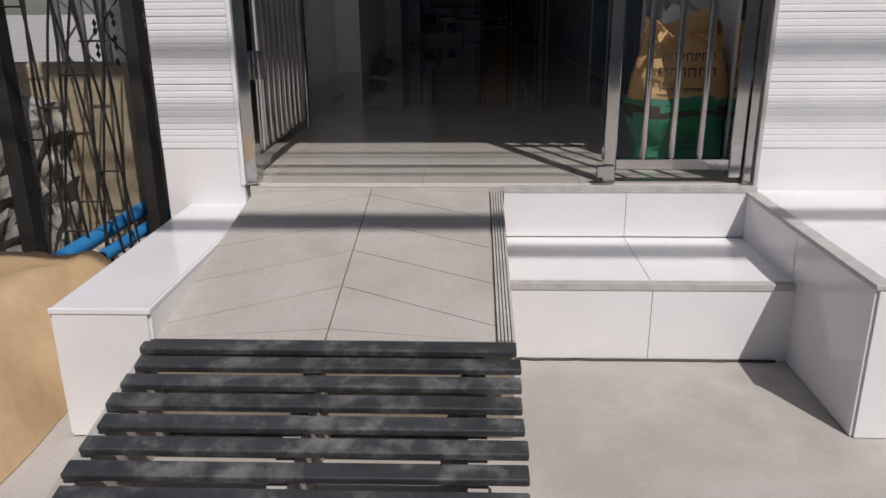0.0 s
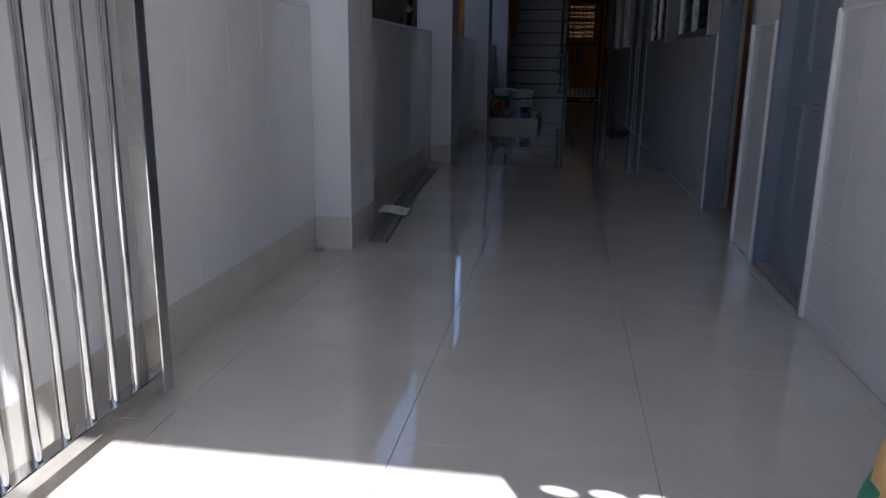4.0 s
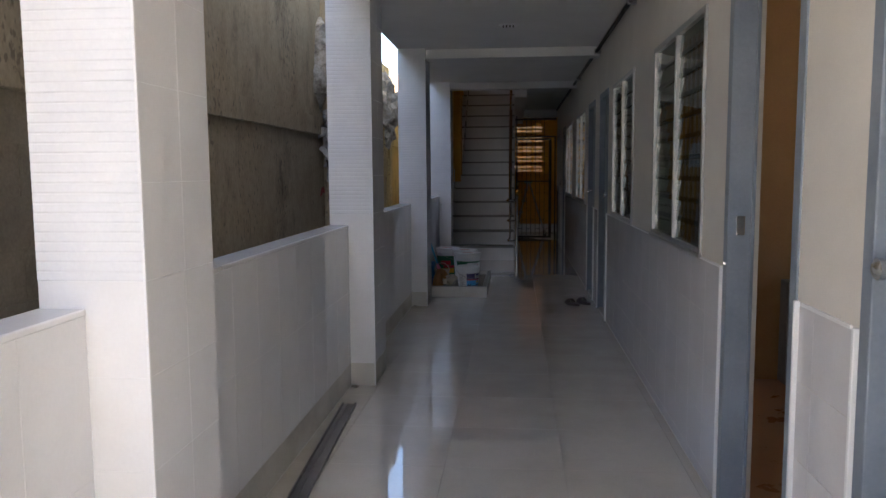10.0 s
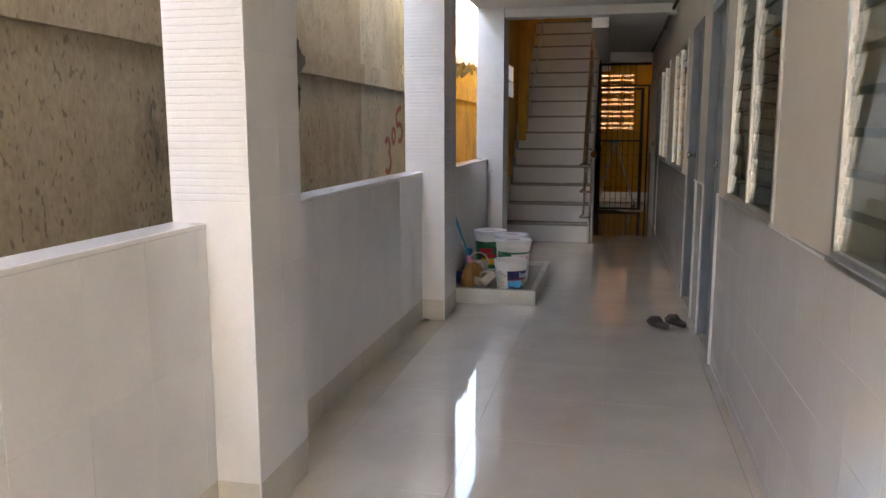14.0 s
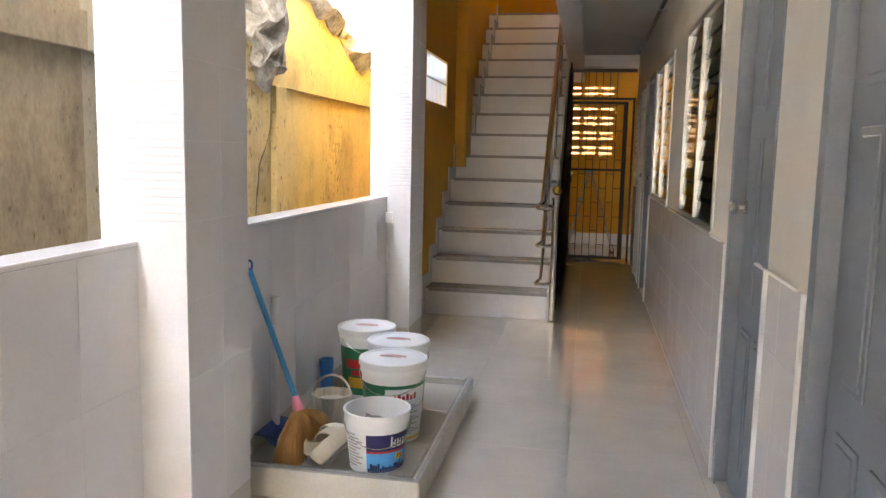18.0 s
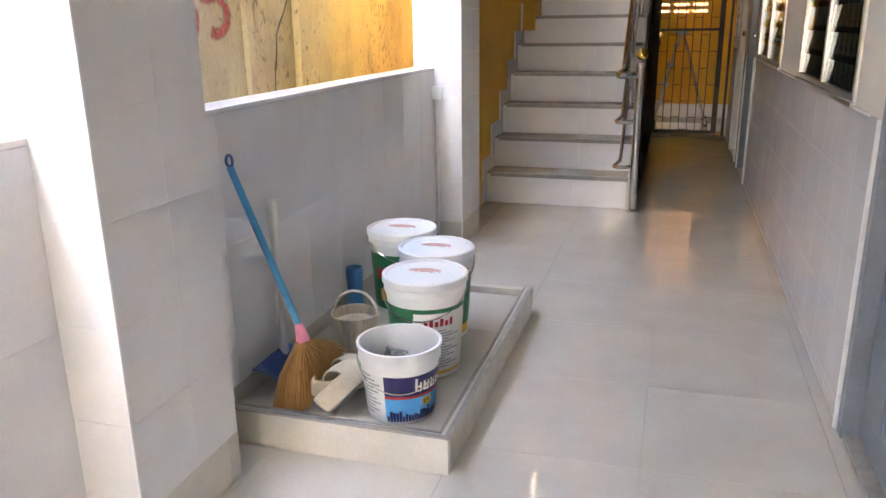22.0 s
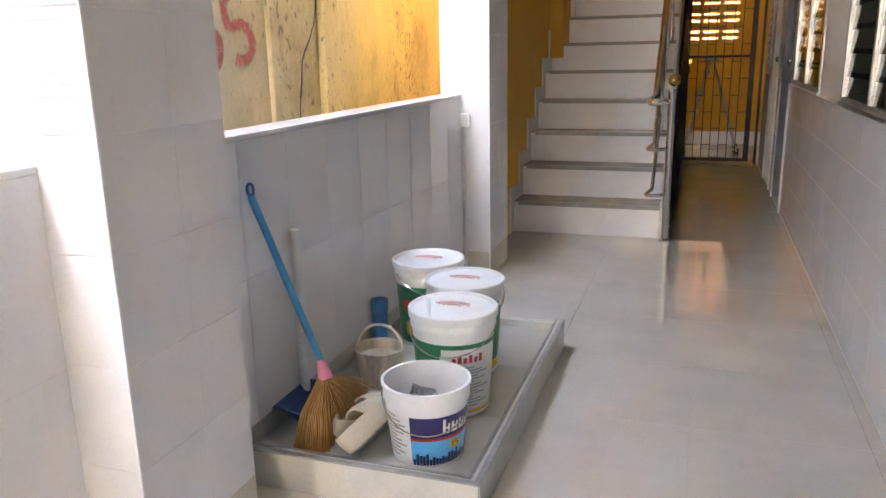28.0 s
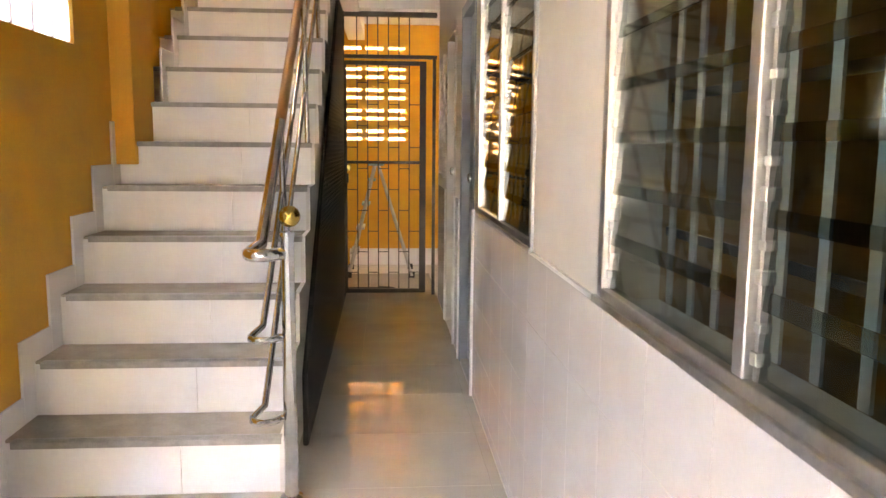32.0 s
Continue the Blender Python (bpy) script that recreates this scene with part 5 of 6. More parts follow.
wpart("shaft", rough_up(tubes([[(-1.18, 3.52, G0 + j * 0.35) for j in range(11)]], 0.06, 18), 0.004, 8), PVC_WHITE, pole, "", True)
wpart("cable", tubes([[(-1.115 + 0.012 * math.sin(j * 0.7), 3.49, 0.2 + j * 0.15) for j in range(16)]], 0.005, 6), DARK_CABLE, pole, "thin black cable")
tm = base("pump_housing", -1.4, 3.3, 1.2, "faded teal machine housing fixed to the pole", "machine")
bm = boxes((-1.5, -1.26, 3.36, 3.5, 1.36, 1.62), bevel=0.03)
wpart("housing", bm, TEAL, tm, "", True)
wpart("bracket", boxes((-1.3, -1.22, 3.4, 3.48, 1.28, 1.37), bevel=0.006), TEAL, tm)
wpart("leg", boxes((-1.48, -1.38, 3.4, 3.5, G0, 1.36), bevel=0.006), TEAL, tm)
cl = base("coiled_cable", -1.24, 3.42, 1.6, "black coiled cable hanging beside the pole", "cable")
wpart("coil", tubes([[(-1.24 + 0.018 * math.cos(j * 0.8), 3.4 + 0.018 * math.sin(j * 0.8), 2.2 - j * 0.008) for j in range(90)]], 0.004, 6), DARK_CABLE, cl)

SITE = Matrix()

# ---- overhead street cables, known by the bands of shade that they throw ----
for k, (yb, r) in enumerate(((0.7, 0.05), (1.639, 0.014), (1.553, 0.008), (1.358, 0.02), (1.207, 0.012), (0.635, 0.02))):
    c = base("overhead_cable", 0, yb - 0.68 * 5.5, 5.5, "thick black cable strung high across the street", "cable", group="street cables")
    wpart("wire", tubes([[(-12 + 3 * j, yb - 0.68 * 5.5 - 0.006 * (j - 4), 5.5 - 0.05 * (1 - ((j - 4) / 4) ** 2)) for j in range(9)]], r, 8), DARK_CABLE, c)

# ---- on the corridor floor ----
tr = base("metal_channel", -0.5, 6.3, 0, "grey aluminium channel lying along the parapet", "channel")
for y0, y1, xa, xb in ((3.95, 5.2, -0.43, -0.54), (5.15, 6.55, -0.538, -0.607)):
    def chan(dx0, dx1, z0, z1):
        return [(xa + dx0, y0, z0), (xa + dx1, y0, z1)]
    bm = bmesh.new()
    for dx0, dx1, z0, z1 in ((-0.045, 0.045, 0.001, 0.006), (-0.045, -0.038, 0.006, 0.02), (0.038, 0.045, 0.006, 0.02), (-0.012, -0.006, 0.006, 0.013)):
        v = []
        for yy, xx in ((y0, xa), (y1, xb)):
            for q in ((dx0, z0), (dx1, z0), (dx1, z1), (dx0, z1)):
                v.append(bm.verts.new((xx + q[0], yy, q[1])))
        for f in ((3, 2, 1, 0), (4, 5, 6, 7), (0, 1, 5, 4), (1, 2, 6, 5), (2, 3, 7, 6), (3, 0, 4, 7)):
            bm.faces.new([v[i] for i in f])
    wpart("profile", bm, GREY_BOARD, tr)
SITE = site(-0.02, -1.15, 0)
pp = base("paper_sheet", -0.49, 5.78, 0.02, "small folded white leaflet on the metal channel", "paper")
bm = sheet(8, 6, lambda u, v: Vector((-0.56 + 0.17 * u, 5.72 + 0.12 * v - 0.03 * u, 0.026 + 0.02 * v + 0.006 * math.sin(u * 5))))
wpart("leaf", thicken(bm, 0.001), PAPER, pp)
wpart("print", boxes((-0.53, -0.43, 5.76, 5.765, 0.034, 0.036)), GREY_INK, pp, "printed bar")
SITE = Matrix()
for k, (x, y) in enumerate(((-0.66, 3.73), (-0.655, 6.95), (-0.65, 10.1), (-0.64, 13.23))):
    c = base("drain_crumb", x, y, 0, "dark crumb of mortar in the corner by a pillar", "debris", group="mortar crumbs")
    bm = bmesh.new()
    bmesh.ops.create_icosphere(bm, subdivisions=2, radius=0.02)
    bmesh.ops.scale(bm, vec=(1.4, 0.9, 0.6), verts=bm.verts)
    bmesh.ops.translate(bm, vec=(x, y, 0.009), verts=bm.verts)
    wpart("lump", rough_up(bm, 0.008, 40), RUBBLE, c)


def sandal(x, y, turn, side):
    s = base("sandal", 0, 0, 0, "worn dark brown rubber slide sandal on the floor", "sandal", group="pair of sandals by the door")
    n = 30
    def outline(k):
        a = 2 * math.pi * k / n
        return (0.043 + 0.008 * math.sin(a)) * math.cos(a) + 0.006 * side * math.sin(a), 0.125 * math.sin(a)
    bm = prism([outline(k) for k in range(n)], 0.0, 0.024, lambda u, v, w: (u, v, w + 0.006 * (1 if v < -0.05 else 0)))
    bmesh.ops.bevel(bm, geom=[e for e in bm.edges], offset=0.003, segments=1, affect="EDGES")
    part("sole", bm, BROWN_RUBBER, s, "", True)
    bm = sheet(10, 6, lambda u, v: Vector((-0.047 + 0.094 * u, 0.01 + 0.075 * v, 0.014 + 0.052 * math.sin(math.pi * u) * (1 - 0.25 * v))))
    part("strap", thicken(bm, 0.004), BROWN_RUBBER, s, "", True)
    s.matrix_world = pose(x, y, 0.001, 0, 0, turn) @ Matrix.Scale(1.12, 4)
    return s


sandal(1.085, 10.32, 28, 1)
sandal(1.215, 10.41, 20, -1)

# ---- tiled plinth with the cleaning and painting things ----
TX0, TX1, TY0, TY1, TZ, TF = XL, 0.115, 10.784, 12.261, 0.133, 0.09
plinth = structure("plinth", boxes((TX0, TX1 - 0.008, TY0 + 0.008, TY1, 0, TF - 0.014)), GROUT, "low tiled plinth with a raised rim", "plinth")
piece("plinth_tile", tile_mesh(BASE_TILE, TX1 - TX0, 0.01, TZ - 0.006, "plinth_tile"), ((TX0 + TX1) / 2, TY0 + 0.003, TZ / 2 - 0.003), plinth)
piece("plinth_tile", tile_mesh(BASE_TILE, 0.01, TY1 - TY0 - 0.012, TZ - 0.006, "plinth_tile"), (TX1 - 0.003, (TY0 + TY1) / 2 + 0.006, TZ / 2 - 0.003), plinth)
for i in range(2):
    for j in range(3):
        w, d = (TX1 - TX0 - 0.06) / 2, (TY1 - TY0 - 0.08) / 3
        piece("plinth_tile", tile_mesh(FLOOR_TILE, w - 0.003, d - 0.003, 0.014, "plinth_tile"), (TX0 + (i + 0.5) * w, TY0 + 0.04 + (j + 0.5) * d, TF - 0.007), plinth)
under(part("rim", boxes((TX0, TX1 - 0.006, TY0 + 0.009, TY0 + 0.045, TF - 0.014, TZ - 0.008), (TX1 - 0.045, TX1 - 0.009, TY0 + 0.045, TY1, TF - 0.014, TZ - 0.008), (TX0, TX1 - 0.045, TY1 - 0.04, TY1, TF - 0.014, TZ - 0.008), bevel=0.002), BASE_TILE, None, "cream rim"), plinth)
under(part("rim_strip", boxes((TX0, TX1 + 0.004, TY0 - 0.004, TY0 + 0.016, TZ - 0.008, TZ), (TX1 - 0.016, TX1 + 0.004, TY0 + 0.016, TY1, TZ - 0.008, TZ), (TX0, TX1 - 0.03, TY0 + 0.03, TY0 + 0.042, TZ - 0.008, TZ - 0.003), (TX1 - 0.042, TX1 - 0.03, TY0 + 0.03, TY1, TZ - 0.008, TZ - 0.003), bevel=0.002), NOSING, None, "grey rim strip"), plinth)


SITE = site(0.02, 0.037, 0)


def pail(x, y, r0, r1, h, label, lid=True, turn=0.0):
    p = base("paint_bucket", x, y, TF, label, "bucket", group="paint buckets on the plinth")
    at = (x, y, TF)
    t = 0.004
    prof = [(0.0, 0.006), (r0 * 0.94, 0.006), (r0 * 0.96, 0.0), (r0, 0.004)]
    rim = h - 0.055
    rr = lambda z: r0 + (r1 - r0) * z / h
    prof += [(rr(rim), rim), (rr(rim) + 0.006, rim + 0.002), (rr(rim) + 0.006, rim + 0.014), (rr(h), rim + 0.018), (rr(h), h - 0.012), (rr(h) + 0.005, h - 0.01), (rr(h) + 0.005, h), (rr(h) - t, h)]
    if not lid:
        prof += [(rr(0.02) - t, 0.012), (0.0, 0.012)]
    else:
        prof += [(rr(h) - t, h - 0.03), (0.0, h - 0.03)]
    wpart("body", lathe(prof, 40, at), WHITE_PLASTIC, p, "", True)
    if lid:
        R = rr(h) + 0.009
        lp = [(R - 0.002, -0.022), (R, -0.02), (R, 0.004), (R - 0.004, 0.008), (R - 0.014, 0.008), (R - 0.02, 0.001), (0.0, 0.001)]
        wpart("lid", lathe(lp, 40, (x, y, TF + h)), WHITE_PLASTIC, p, "white snap-on lid", True)
    hz = rim + 0.01
    pts = [(x + (rr(rim) + 0.009) * math.cos(radians(turn + a)), y + (rr(rim) + 0.009) * math.sin(radians(turn + a)), TF + hz - 0.09 * math.sin(radians(a))) for a in range(0, 181, 10)]
    wpart("handle", tubes([pts], 0.0022, 6), STEEL, p, "thin wire handle", True)
    return p, at, rr


def print_rows(p, at, rr, z0, z1, a0, a1, rows, mat, seed=0):
    bm = bmesh.new()
    for k in range(rows):
        z = z1 - (z1 - z0) * (k + 0.5) / rows
        hgt = (z1 - z0) / rows * 0.45
        b = band(rr(z), rr(z + hgt), z, z + hgt, a0, a0 + (a1 - a0) * (0.6 + 0.4 * (((k + seed) * 7) % 5) / 4), at, 10, 0.0016)
        me = bpy.data.meshes.new("row")
        b.to_mesh(me)
        b.free()
        bm.from_mesh(me)
    wpart("print", bm, mat, p, "printed lines")


# open pail with a navy and sky-blue city label
p, at, rr = pail(-0.138, 10.963, 0.114, 0.14, 0.26, "open white bucket with navy and sky-blue city label", False, 200)
wpart("label_band", band(rr(0.105), rr(0.18), 0.105, 0.18, -95, 75, at), LABEL_NAVY, p, "navy printed band")
wpart("label_band", band(rr(0.098), rr(0.108), 0.098, 0.108, -95, 75, at, 24, 0.0012), LABEL_RED, p, "red stripe")
wpart("label_band", band(rr(0.02), rr(0.098), 0.02, 0.098, -95, 75, at), LABEL_CYAN, p, "sky-blue printed band")
wpart("label_band", band(rr(0.02), rr(0.18), 0.02, 0.18, -150, -97, at), PAPER, p, "white text panel")
print_rows(p, at, rr, 0.025, 0.175, -143, -102, 11, GREY_INK)
bm = bmesh.new()
for k in range(34):
    a = -93 + k * 5
    hgt = 0.012 + 0.026 * abs(math.sin(k * 1.9)) * (0.6 + 0.4 * math.sin(k * 0.6))
    b = band(rr(0.012), rr(0.02 + hgt), 0.012, 0.02 + hgt, a, a + 4.4, at, 1, 0.0015)
    me = bpy.data.meshes.new("row")
    b.to_mesh(me)
    b.free()
    bm.from_mesh(me)
wpart("skyline", bm, LABEL_NAVY, p, "dark printed skyline")
bm = bmesh.new()
for k in range(5):
    a = -48 + k * 14
    for z0, z1, aa, bb in ((0.12, 0.17 if k == 0 else 0.156, a, a + 4), (0.12, 0.128, a, a + 11), (0.136, 0.143, a + 2, a + 11), (0.12, 0.154, a + 8, a + 11)):
        b = band(rr(z0), rr(z1), z0, z1, aa, bb, at, 2, 0.0018)
        me = bpy.data.meshes.new("row")
        b.to_mesh(me)
        b.free()
        bm.from_mesh(me)
wpart("logo", bm, PAPER, p, "white logo shapes")
wpart("emblem", band(rr(0.06), rr(0.09), 0.062, 0.09, -35, -15, at, 4, 0.0017), LABEL_YELLOW, p, "gold emblem")
bm = bmesh.new()
for z0, z1, aa, bb in ((0.066, 0.087, -31.5, -29.5), (0.084, 0.087, -26.5, -18.5), (0.075, 0.078, -26.5, -18.5), (0.066, 0.069, -26.5, -18.5), (0.075, 0.087, -26.5, -24.5), (0.066, 0.078, -20.5, -18.5)):
    b = band(rr(z0), rr(z1), z0, z1, aa, bb, at, 2, 0.0024)
    me = bpy.data.meshes.new("row")
    b.to_mesh(me)
    b.free()
    bm.from_mesh(me)
wpart("number", bm, INK, p, "printed number 15")
bm = bmesh.new()
for k in range(4):
    bmesh.ops.create_icosphere(bm, subdivisions=2, radius=0.03, matrix=Matrix.Translation((at[0] - 0.05 + 0.03 * k, at[1] + 0.03 * math.sin(k * 2), at[2] + 0.17 + 0.012 * (k % 2))))
for k in range(2):
    tube(bm, [(at[0] - 0.08 + 0.06 * k, at[1] - 0.02, at[2] + 0.02), (at[0] - 0.04 + 0.02 * k, at[1] + 0.05, at[2] + 0.2)], 0.03, 8)
tr2 = base("rag_bundle", at[0], at[1], at[2] + 0.012, "grey crumpled rags inside the open bucket", "rags")
wpart("cloth", rough_up(bm, 0.014, 30), RAG, tr2)

# closed pails with green labels
for k, (x, y, a) in enumerate(((-0.16, 11.323, -70), (-0.22, 11.665, -40), (-0.468, 11.93, -80))):
    p, at, rr = pail(x, y, 0.128, 0.154, 0.378, "closed white paint bucket with green printed label and lid", True, 185 + 20 * k)
    wpart("label_band", band(rr(0.245), rr(0.285), 0.245, 0.285, a - 90, a + 95, at), LABEL_GREEN, p, "green printed band")
    if k == 0:
        wpart("label_band", band(rr(0.03), rr(0.27), 0.03, 0.268, a - 20, a + 70, at, 24, 0.0012), PAPER, p, "white text panel")
        wpart("label_band", band(rr(0.018), rr(0.03), 0.018, 0.03, a - 60, a + 80, at), LABEL_YELLOW, p, "yellow stripe")
        wpart("label_band", band(rr(0.03), rr(0.245), 0.03, 0.245, a - 90, a - 22, at), LABEL_GREEN, p, "green printed panel")
        print_rows(p, at, rr, 0.04, 0.2, a - 12, a + 55, 14, GREY_INK)
        bm = bmesh.new()
        for j in range(6):
            b = band(rr(0.215), rr(0.24), 0.215, 0.245 if j % 2 else 0.236, a - 5 + j * 8, a + 0.5 + j * 8, at, 2, 0.0018)
            me = bpy.data.meshes.new("row")
            b.to_mesh(me)
            b.free()
            bm.from_mesh(me)
        wpart("logo", bm, LABEL_RED, p, "red logo shapes")
    elif k == 1:
        wpart("label_band", band(rr(0.06), rr(0.245), 0.06, 0.245, a - 90, a + 95, at), LABEL_GREEN, p, "green printed panel")
        wpart("label_band", band(rr(0.02), rr(0.06), 0.02, 0.06, a - 90, a + 95, at), LABEL_YELLOW, p, "yellow stripe")
        print_rows(p, at, rr, 0.25, 0.31, a - 40, a + 30, 4, GREY_INK, 2)
    else:
        wpart("label_band", band(rr(0.02), rr(0.245), 0.02, 0.245, a - 90, a + 95, at), LABEL_GREEN, p, "green printed panel")
        for z0, z1, a0, a1, m in ((0.17, 0.22, -45, 10, LABEL_RED), (0.06, 0.12, -40, 30, LABEL_YELLOW), (0.13, 0.16, -30, 40, LABEL_RED)):
            wpart("print", band(rr(z0), rr(z1), z0, z1, a + a0, a + a1, at, 10, 0.0016), m, p, "printed patch")
    bm = bmesh.new()
    for j in range(4):
        rr2 = 0.02 + 0.013 * j
        pts = [(x + rr2 * 1.3 * math.cos(radians(q)), y + rr2 * 0.8 * math.sin(radians(q)), at[2] + 0.3805) for q in range(10 + 25 * j % 40, 170, 16)]
        tube(bm, pts, 0.003, 5)
    wpart("lid_print", bm, FADED_RED, p, "faded red print")

# small pail caked with dried paint
pl = base("small_pail", -0.5, 11.425, TF, "small pail caked with dried paint, handle up", "bucket")
wpart("body", lathe([(0.0, 0.0), (0.078, 0.0), (0.096, 0.14), (0.1, 0.142), (0.1, 0.15), (0.092, 0.15), (0.088, 0.11), (0.0, 0.11)], 28, (-0.5, 11.425, TF)), MUD, pl, "", True)
wpart("handle", tubes([[(-0.5 + 0.094 * math.cos(radians(a)), 11.425 + 0.02 * math.sin(radians(a)), TF + 0.14 + 0.095 * math.sin(radians(a))) for a in range(0, 181, 12)]], 0.006, 8), BEIGE_FOAM, pl, "pale plastic handle", True)
st = base("pipe_stub", -0.664, 11.81, TF, "upright offcut of blue plastic pipe", "pipe")
wpart("pipe_wall", lathe([(0.036, 0.0), (0.036, 0.16), (0.04, 0.162), (0.04, 0.21), (0.034, 0.21), (0.032, 0.0)], 24, (-0.664, 11.81, TF)), PVC_BLUE, st, "", True)

# broom
br = base("broom", -0.46, 10.88, TF, "straw broom with blue handle and pink collar", "broom")
top, neck = Vector((-0.686, 10.895, 0.93)), Vector((-0.505, 10.955, 0.36))
wpart("handle", tubes([[neck.lerp(top, k / 6) for k in range(7)]], 0.0125, 12), BROOM_BLUE, br, "blue plastic handle", True)
wpart("hanger", tubes([[(top + Vector((0.012 * math.cos(a), 0, 0.02 + 0.02 * math.sin(a)))) for a in [2 * math.pi * k / 10 for k in range(10)]]], 0.005, 6, True), PAN_BLUE, br, "dark blue hanging loop", True)
wpart("collar", tubes([[neck + Vector((0.016, -0.008, -0.05)), neck + Vector((0.006, -0.004, -0.02)), neck + Vector((-0.003, 0, 0.012))]], [0.027, 0.02, 0.0145], 14), PINK, br, "pink plastic collar", True)
rng = random.Random(5)
tip_a, tip_b, tip_c = Vector((-0.56, 10.85, TF + 0.002)), Vector((-0.45, 10.86, TF + 0.002)), Vector((-0.4, 11.1, 0.22))
for c in range(5):
    bm = bmesh.new()
    for k in range(110):
        u = (c + rng.random()) / 5
        w = rng.uniform(-1, 1)
        a = neck + Vector((0.018 + 0.02 * (2 * u - 1), 0.02 * w - 0.01, -0.045))
        e = tip_a.lerp(tip_b, u / 0.62) if u < 0.62 else tip_b.lerp(tip_c, (u - 0.62) / 0.38)
        e = e + Vector((rng.uniform(-0.012, 0.012), 0.035 * w, 0.03 * rng.random() * rng.random()))
        m = a.lerp(e, 0.5) + Vector((0.01 * (2 * u - 1), -0.006 + 0.008 * w, 0.012))
        tube(bm, [a, m, e], [0.0028, 0.0026, 0.0014], 4, False, False)
    wpart("brush", bm, STRAW, br)

# dustpan
dpn = base("dustpan", -0.6, 11.1, TF, "dark blue dustpan with an upright white handle", "dustpan")
def pan(u, v):
    rim = min(1.0, abs(2 * v - 1) ** 4 + (1 - u) ** 4)
    lean = 0.025 * (1 - rim)
    return Vector((-0.682 + 0.19 * u + lean * (1 - u), 11.035 + 0.125 * (2 * v - 1) * (1 - 0.12 * (1 - rim)), TF + 0.006 + 0.1 * rim * (1 - 0.3 * u * u)))
wpart("pan", thicken(sheet(20, 24, pan), 0.004), PAN_BLUE, dpn, "", True)
wpart("handle", tubes([[(-0.668, 11.12, TF + 0.06), (-0.674, 11.13, 0.5), (-0.674, 11.13, 0.77)]], [0.019, 0.017, 0.018], 12), PVC_WHITE, dpn, "cream plastic handle", True)

# clogs
def clog(x, y, z, turn, roll):
    c = base("clog", 0, 0, 0, "cream foam clog dropped on the plinth", "clog", group="pair of clogs on the plinth")
    half = lambda t: 0.052 * (0.72 + 0.28 * math.sin(math.pi * (t - 0.22))) * max(0.02, 1 - abs(2 * t - 1) ** 4.2) ** 0.5
    n = 26
    ring_at = lambda z, k: [Vector((sx * half(t) * k, (-0.135 + 0.27 * t) * k, z)) for sx, ts in ((1, range(n + 1)), (-1, range(n, -1, -1))) for t in [min(0.995, max(0.005, q / n)) for q in ts]]
    rows = [ring_at(0.0, 0.9), ring_at(0.006, 0.97), ring_at(0.02, 1.0), ring_at(0.042, 1.03), ring_at(0.058, 1.0), ring_at(0.06, 0.94), ring_at(0.036, 0.88)]
    bm = bmesh.new()
    V = [[bm.verts.new(p) for p in row] for row in rows]
    m = len(V[0])
    for p, q in zip(V, V[1:]):
        for k in range(m):
            bm.faces.new((p[k], p[(k + 1) % m], q[(k + 1) % m], q[k]))
    bm.faces.new(V[0][::-1])
    bm.faces.new(V[-1])
    part("shell", bm, BEIGE_FOAM, c, "", True)
    vamp = lambda u, v: Vector((half(0.42 + 0.575 * v) * 1.02 * math.cos(math.pi * u), -0.135 + 0.27 * (0.42 + 0.575 * v) * 1.01, 0.045 + (0.052 * (1 - v ** 3) + 0.004) * math.sin(math.pi * u)))
    part("upper", thicken(sheet(18, 14, vamp), 0.006), BEIGE_FOAM, c, "closed foam toe cap", True)
    bm = bmesh.new()
    for k in range(15):
        t = 0.06 + 0.42 * k / 14
        w = half(t) * 0.8
        slab(bm, -w, w, -0.135 + 0.27 * t - 0.0028, -0.135 + 0.27 * t + 0.0028, 0.0362, 0.041, 0.001)
    part("insole", bm, GREY_INK, c, "grey ribbed insole")
    part("sole", prism([(p.x, p.y) for p in ring_at(0.0, 0.86)], -0.003, 0.0, lambda u, v, q: (u, v, q)), RAG, c, "worn grey sole")
    c.matrix_world = pose(x, y, z, -6 if roll > -30 else 0, roll, turn) @ Matrix.Scale(1.1, 4)
    return c


clog(-0.4, 11.02, TF + 0.04, -22, 10)
clog(-0.3, 10.905, TF + 0.05, -6, -50)

SITE = site(-0.012, -0.137, 0)
# ---- fittings on the pillar by the stairs ----
ob = base("socket_box", -0.66, 13.405, 0.97, "white surface socket box with conduit on the pillar", "socket")
wpart("box", boxes((-0.692, -0.622, 13.37, 13.413, 0.93, 1.01), bevel=0.006), TRIM_WHITE, ob)
wpart("conduit", tubes([[(-0.66, 13.403, 0.93), (-0.66, 13.403, 0.5), (-0.655, 13.403, 0.03)]], 0.009, 10), TRIM_WHITE, ob, "white plastic conduit", True)
sw = base("switch_plate", XP, 13.62, 1.42, "small white double switch plate on the pillar", "switch")
wpart("plate", boxes((XP, XP + 0.008, 13.58, 13.66, 1.36, 1.5), bevel=0.003), TRIM_WHITE, sw)
for z in (1.4, 1.46):
    wpart("rocker", boxes((XP + 0.008, XP + 0.012, 13.6, 13.64, z - 0.018, z + 0.018), bevel=0.002), TRIM_WHITE, sw)
SITE = site(0, -0.51, 0)
lamp = base("ceiling_vent", 0.385, 9.45, CEIL, "small round vent fitting in the ceiling", "vent")
wpart("flange", lathe([(0.0, CEIL - 0.012), (0.08, CEIL - 0.012), (0.09, CEIL - 0.002), (0.0, CEIL - 0.002)], 28, (0.385, 9.45, 0)), TRIM_WHITE, lamp, "", True)
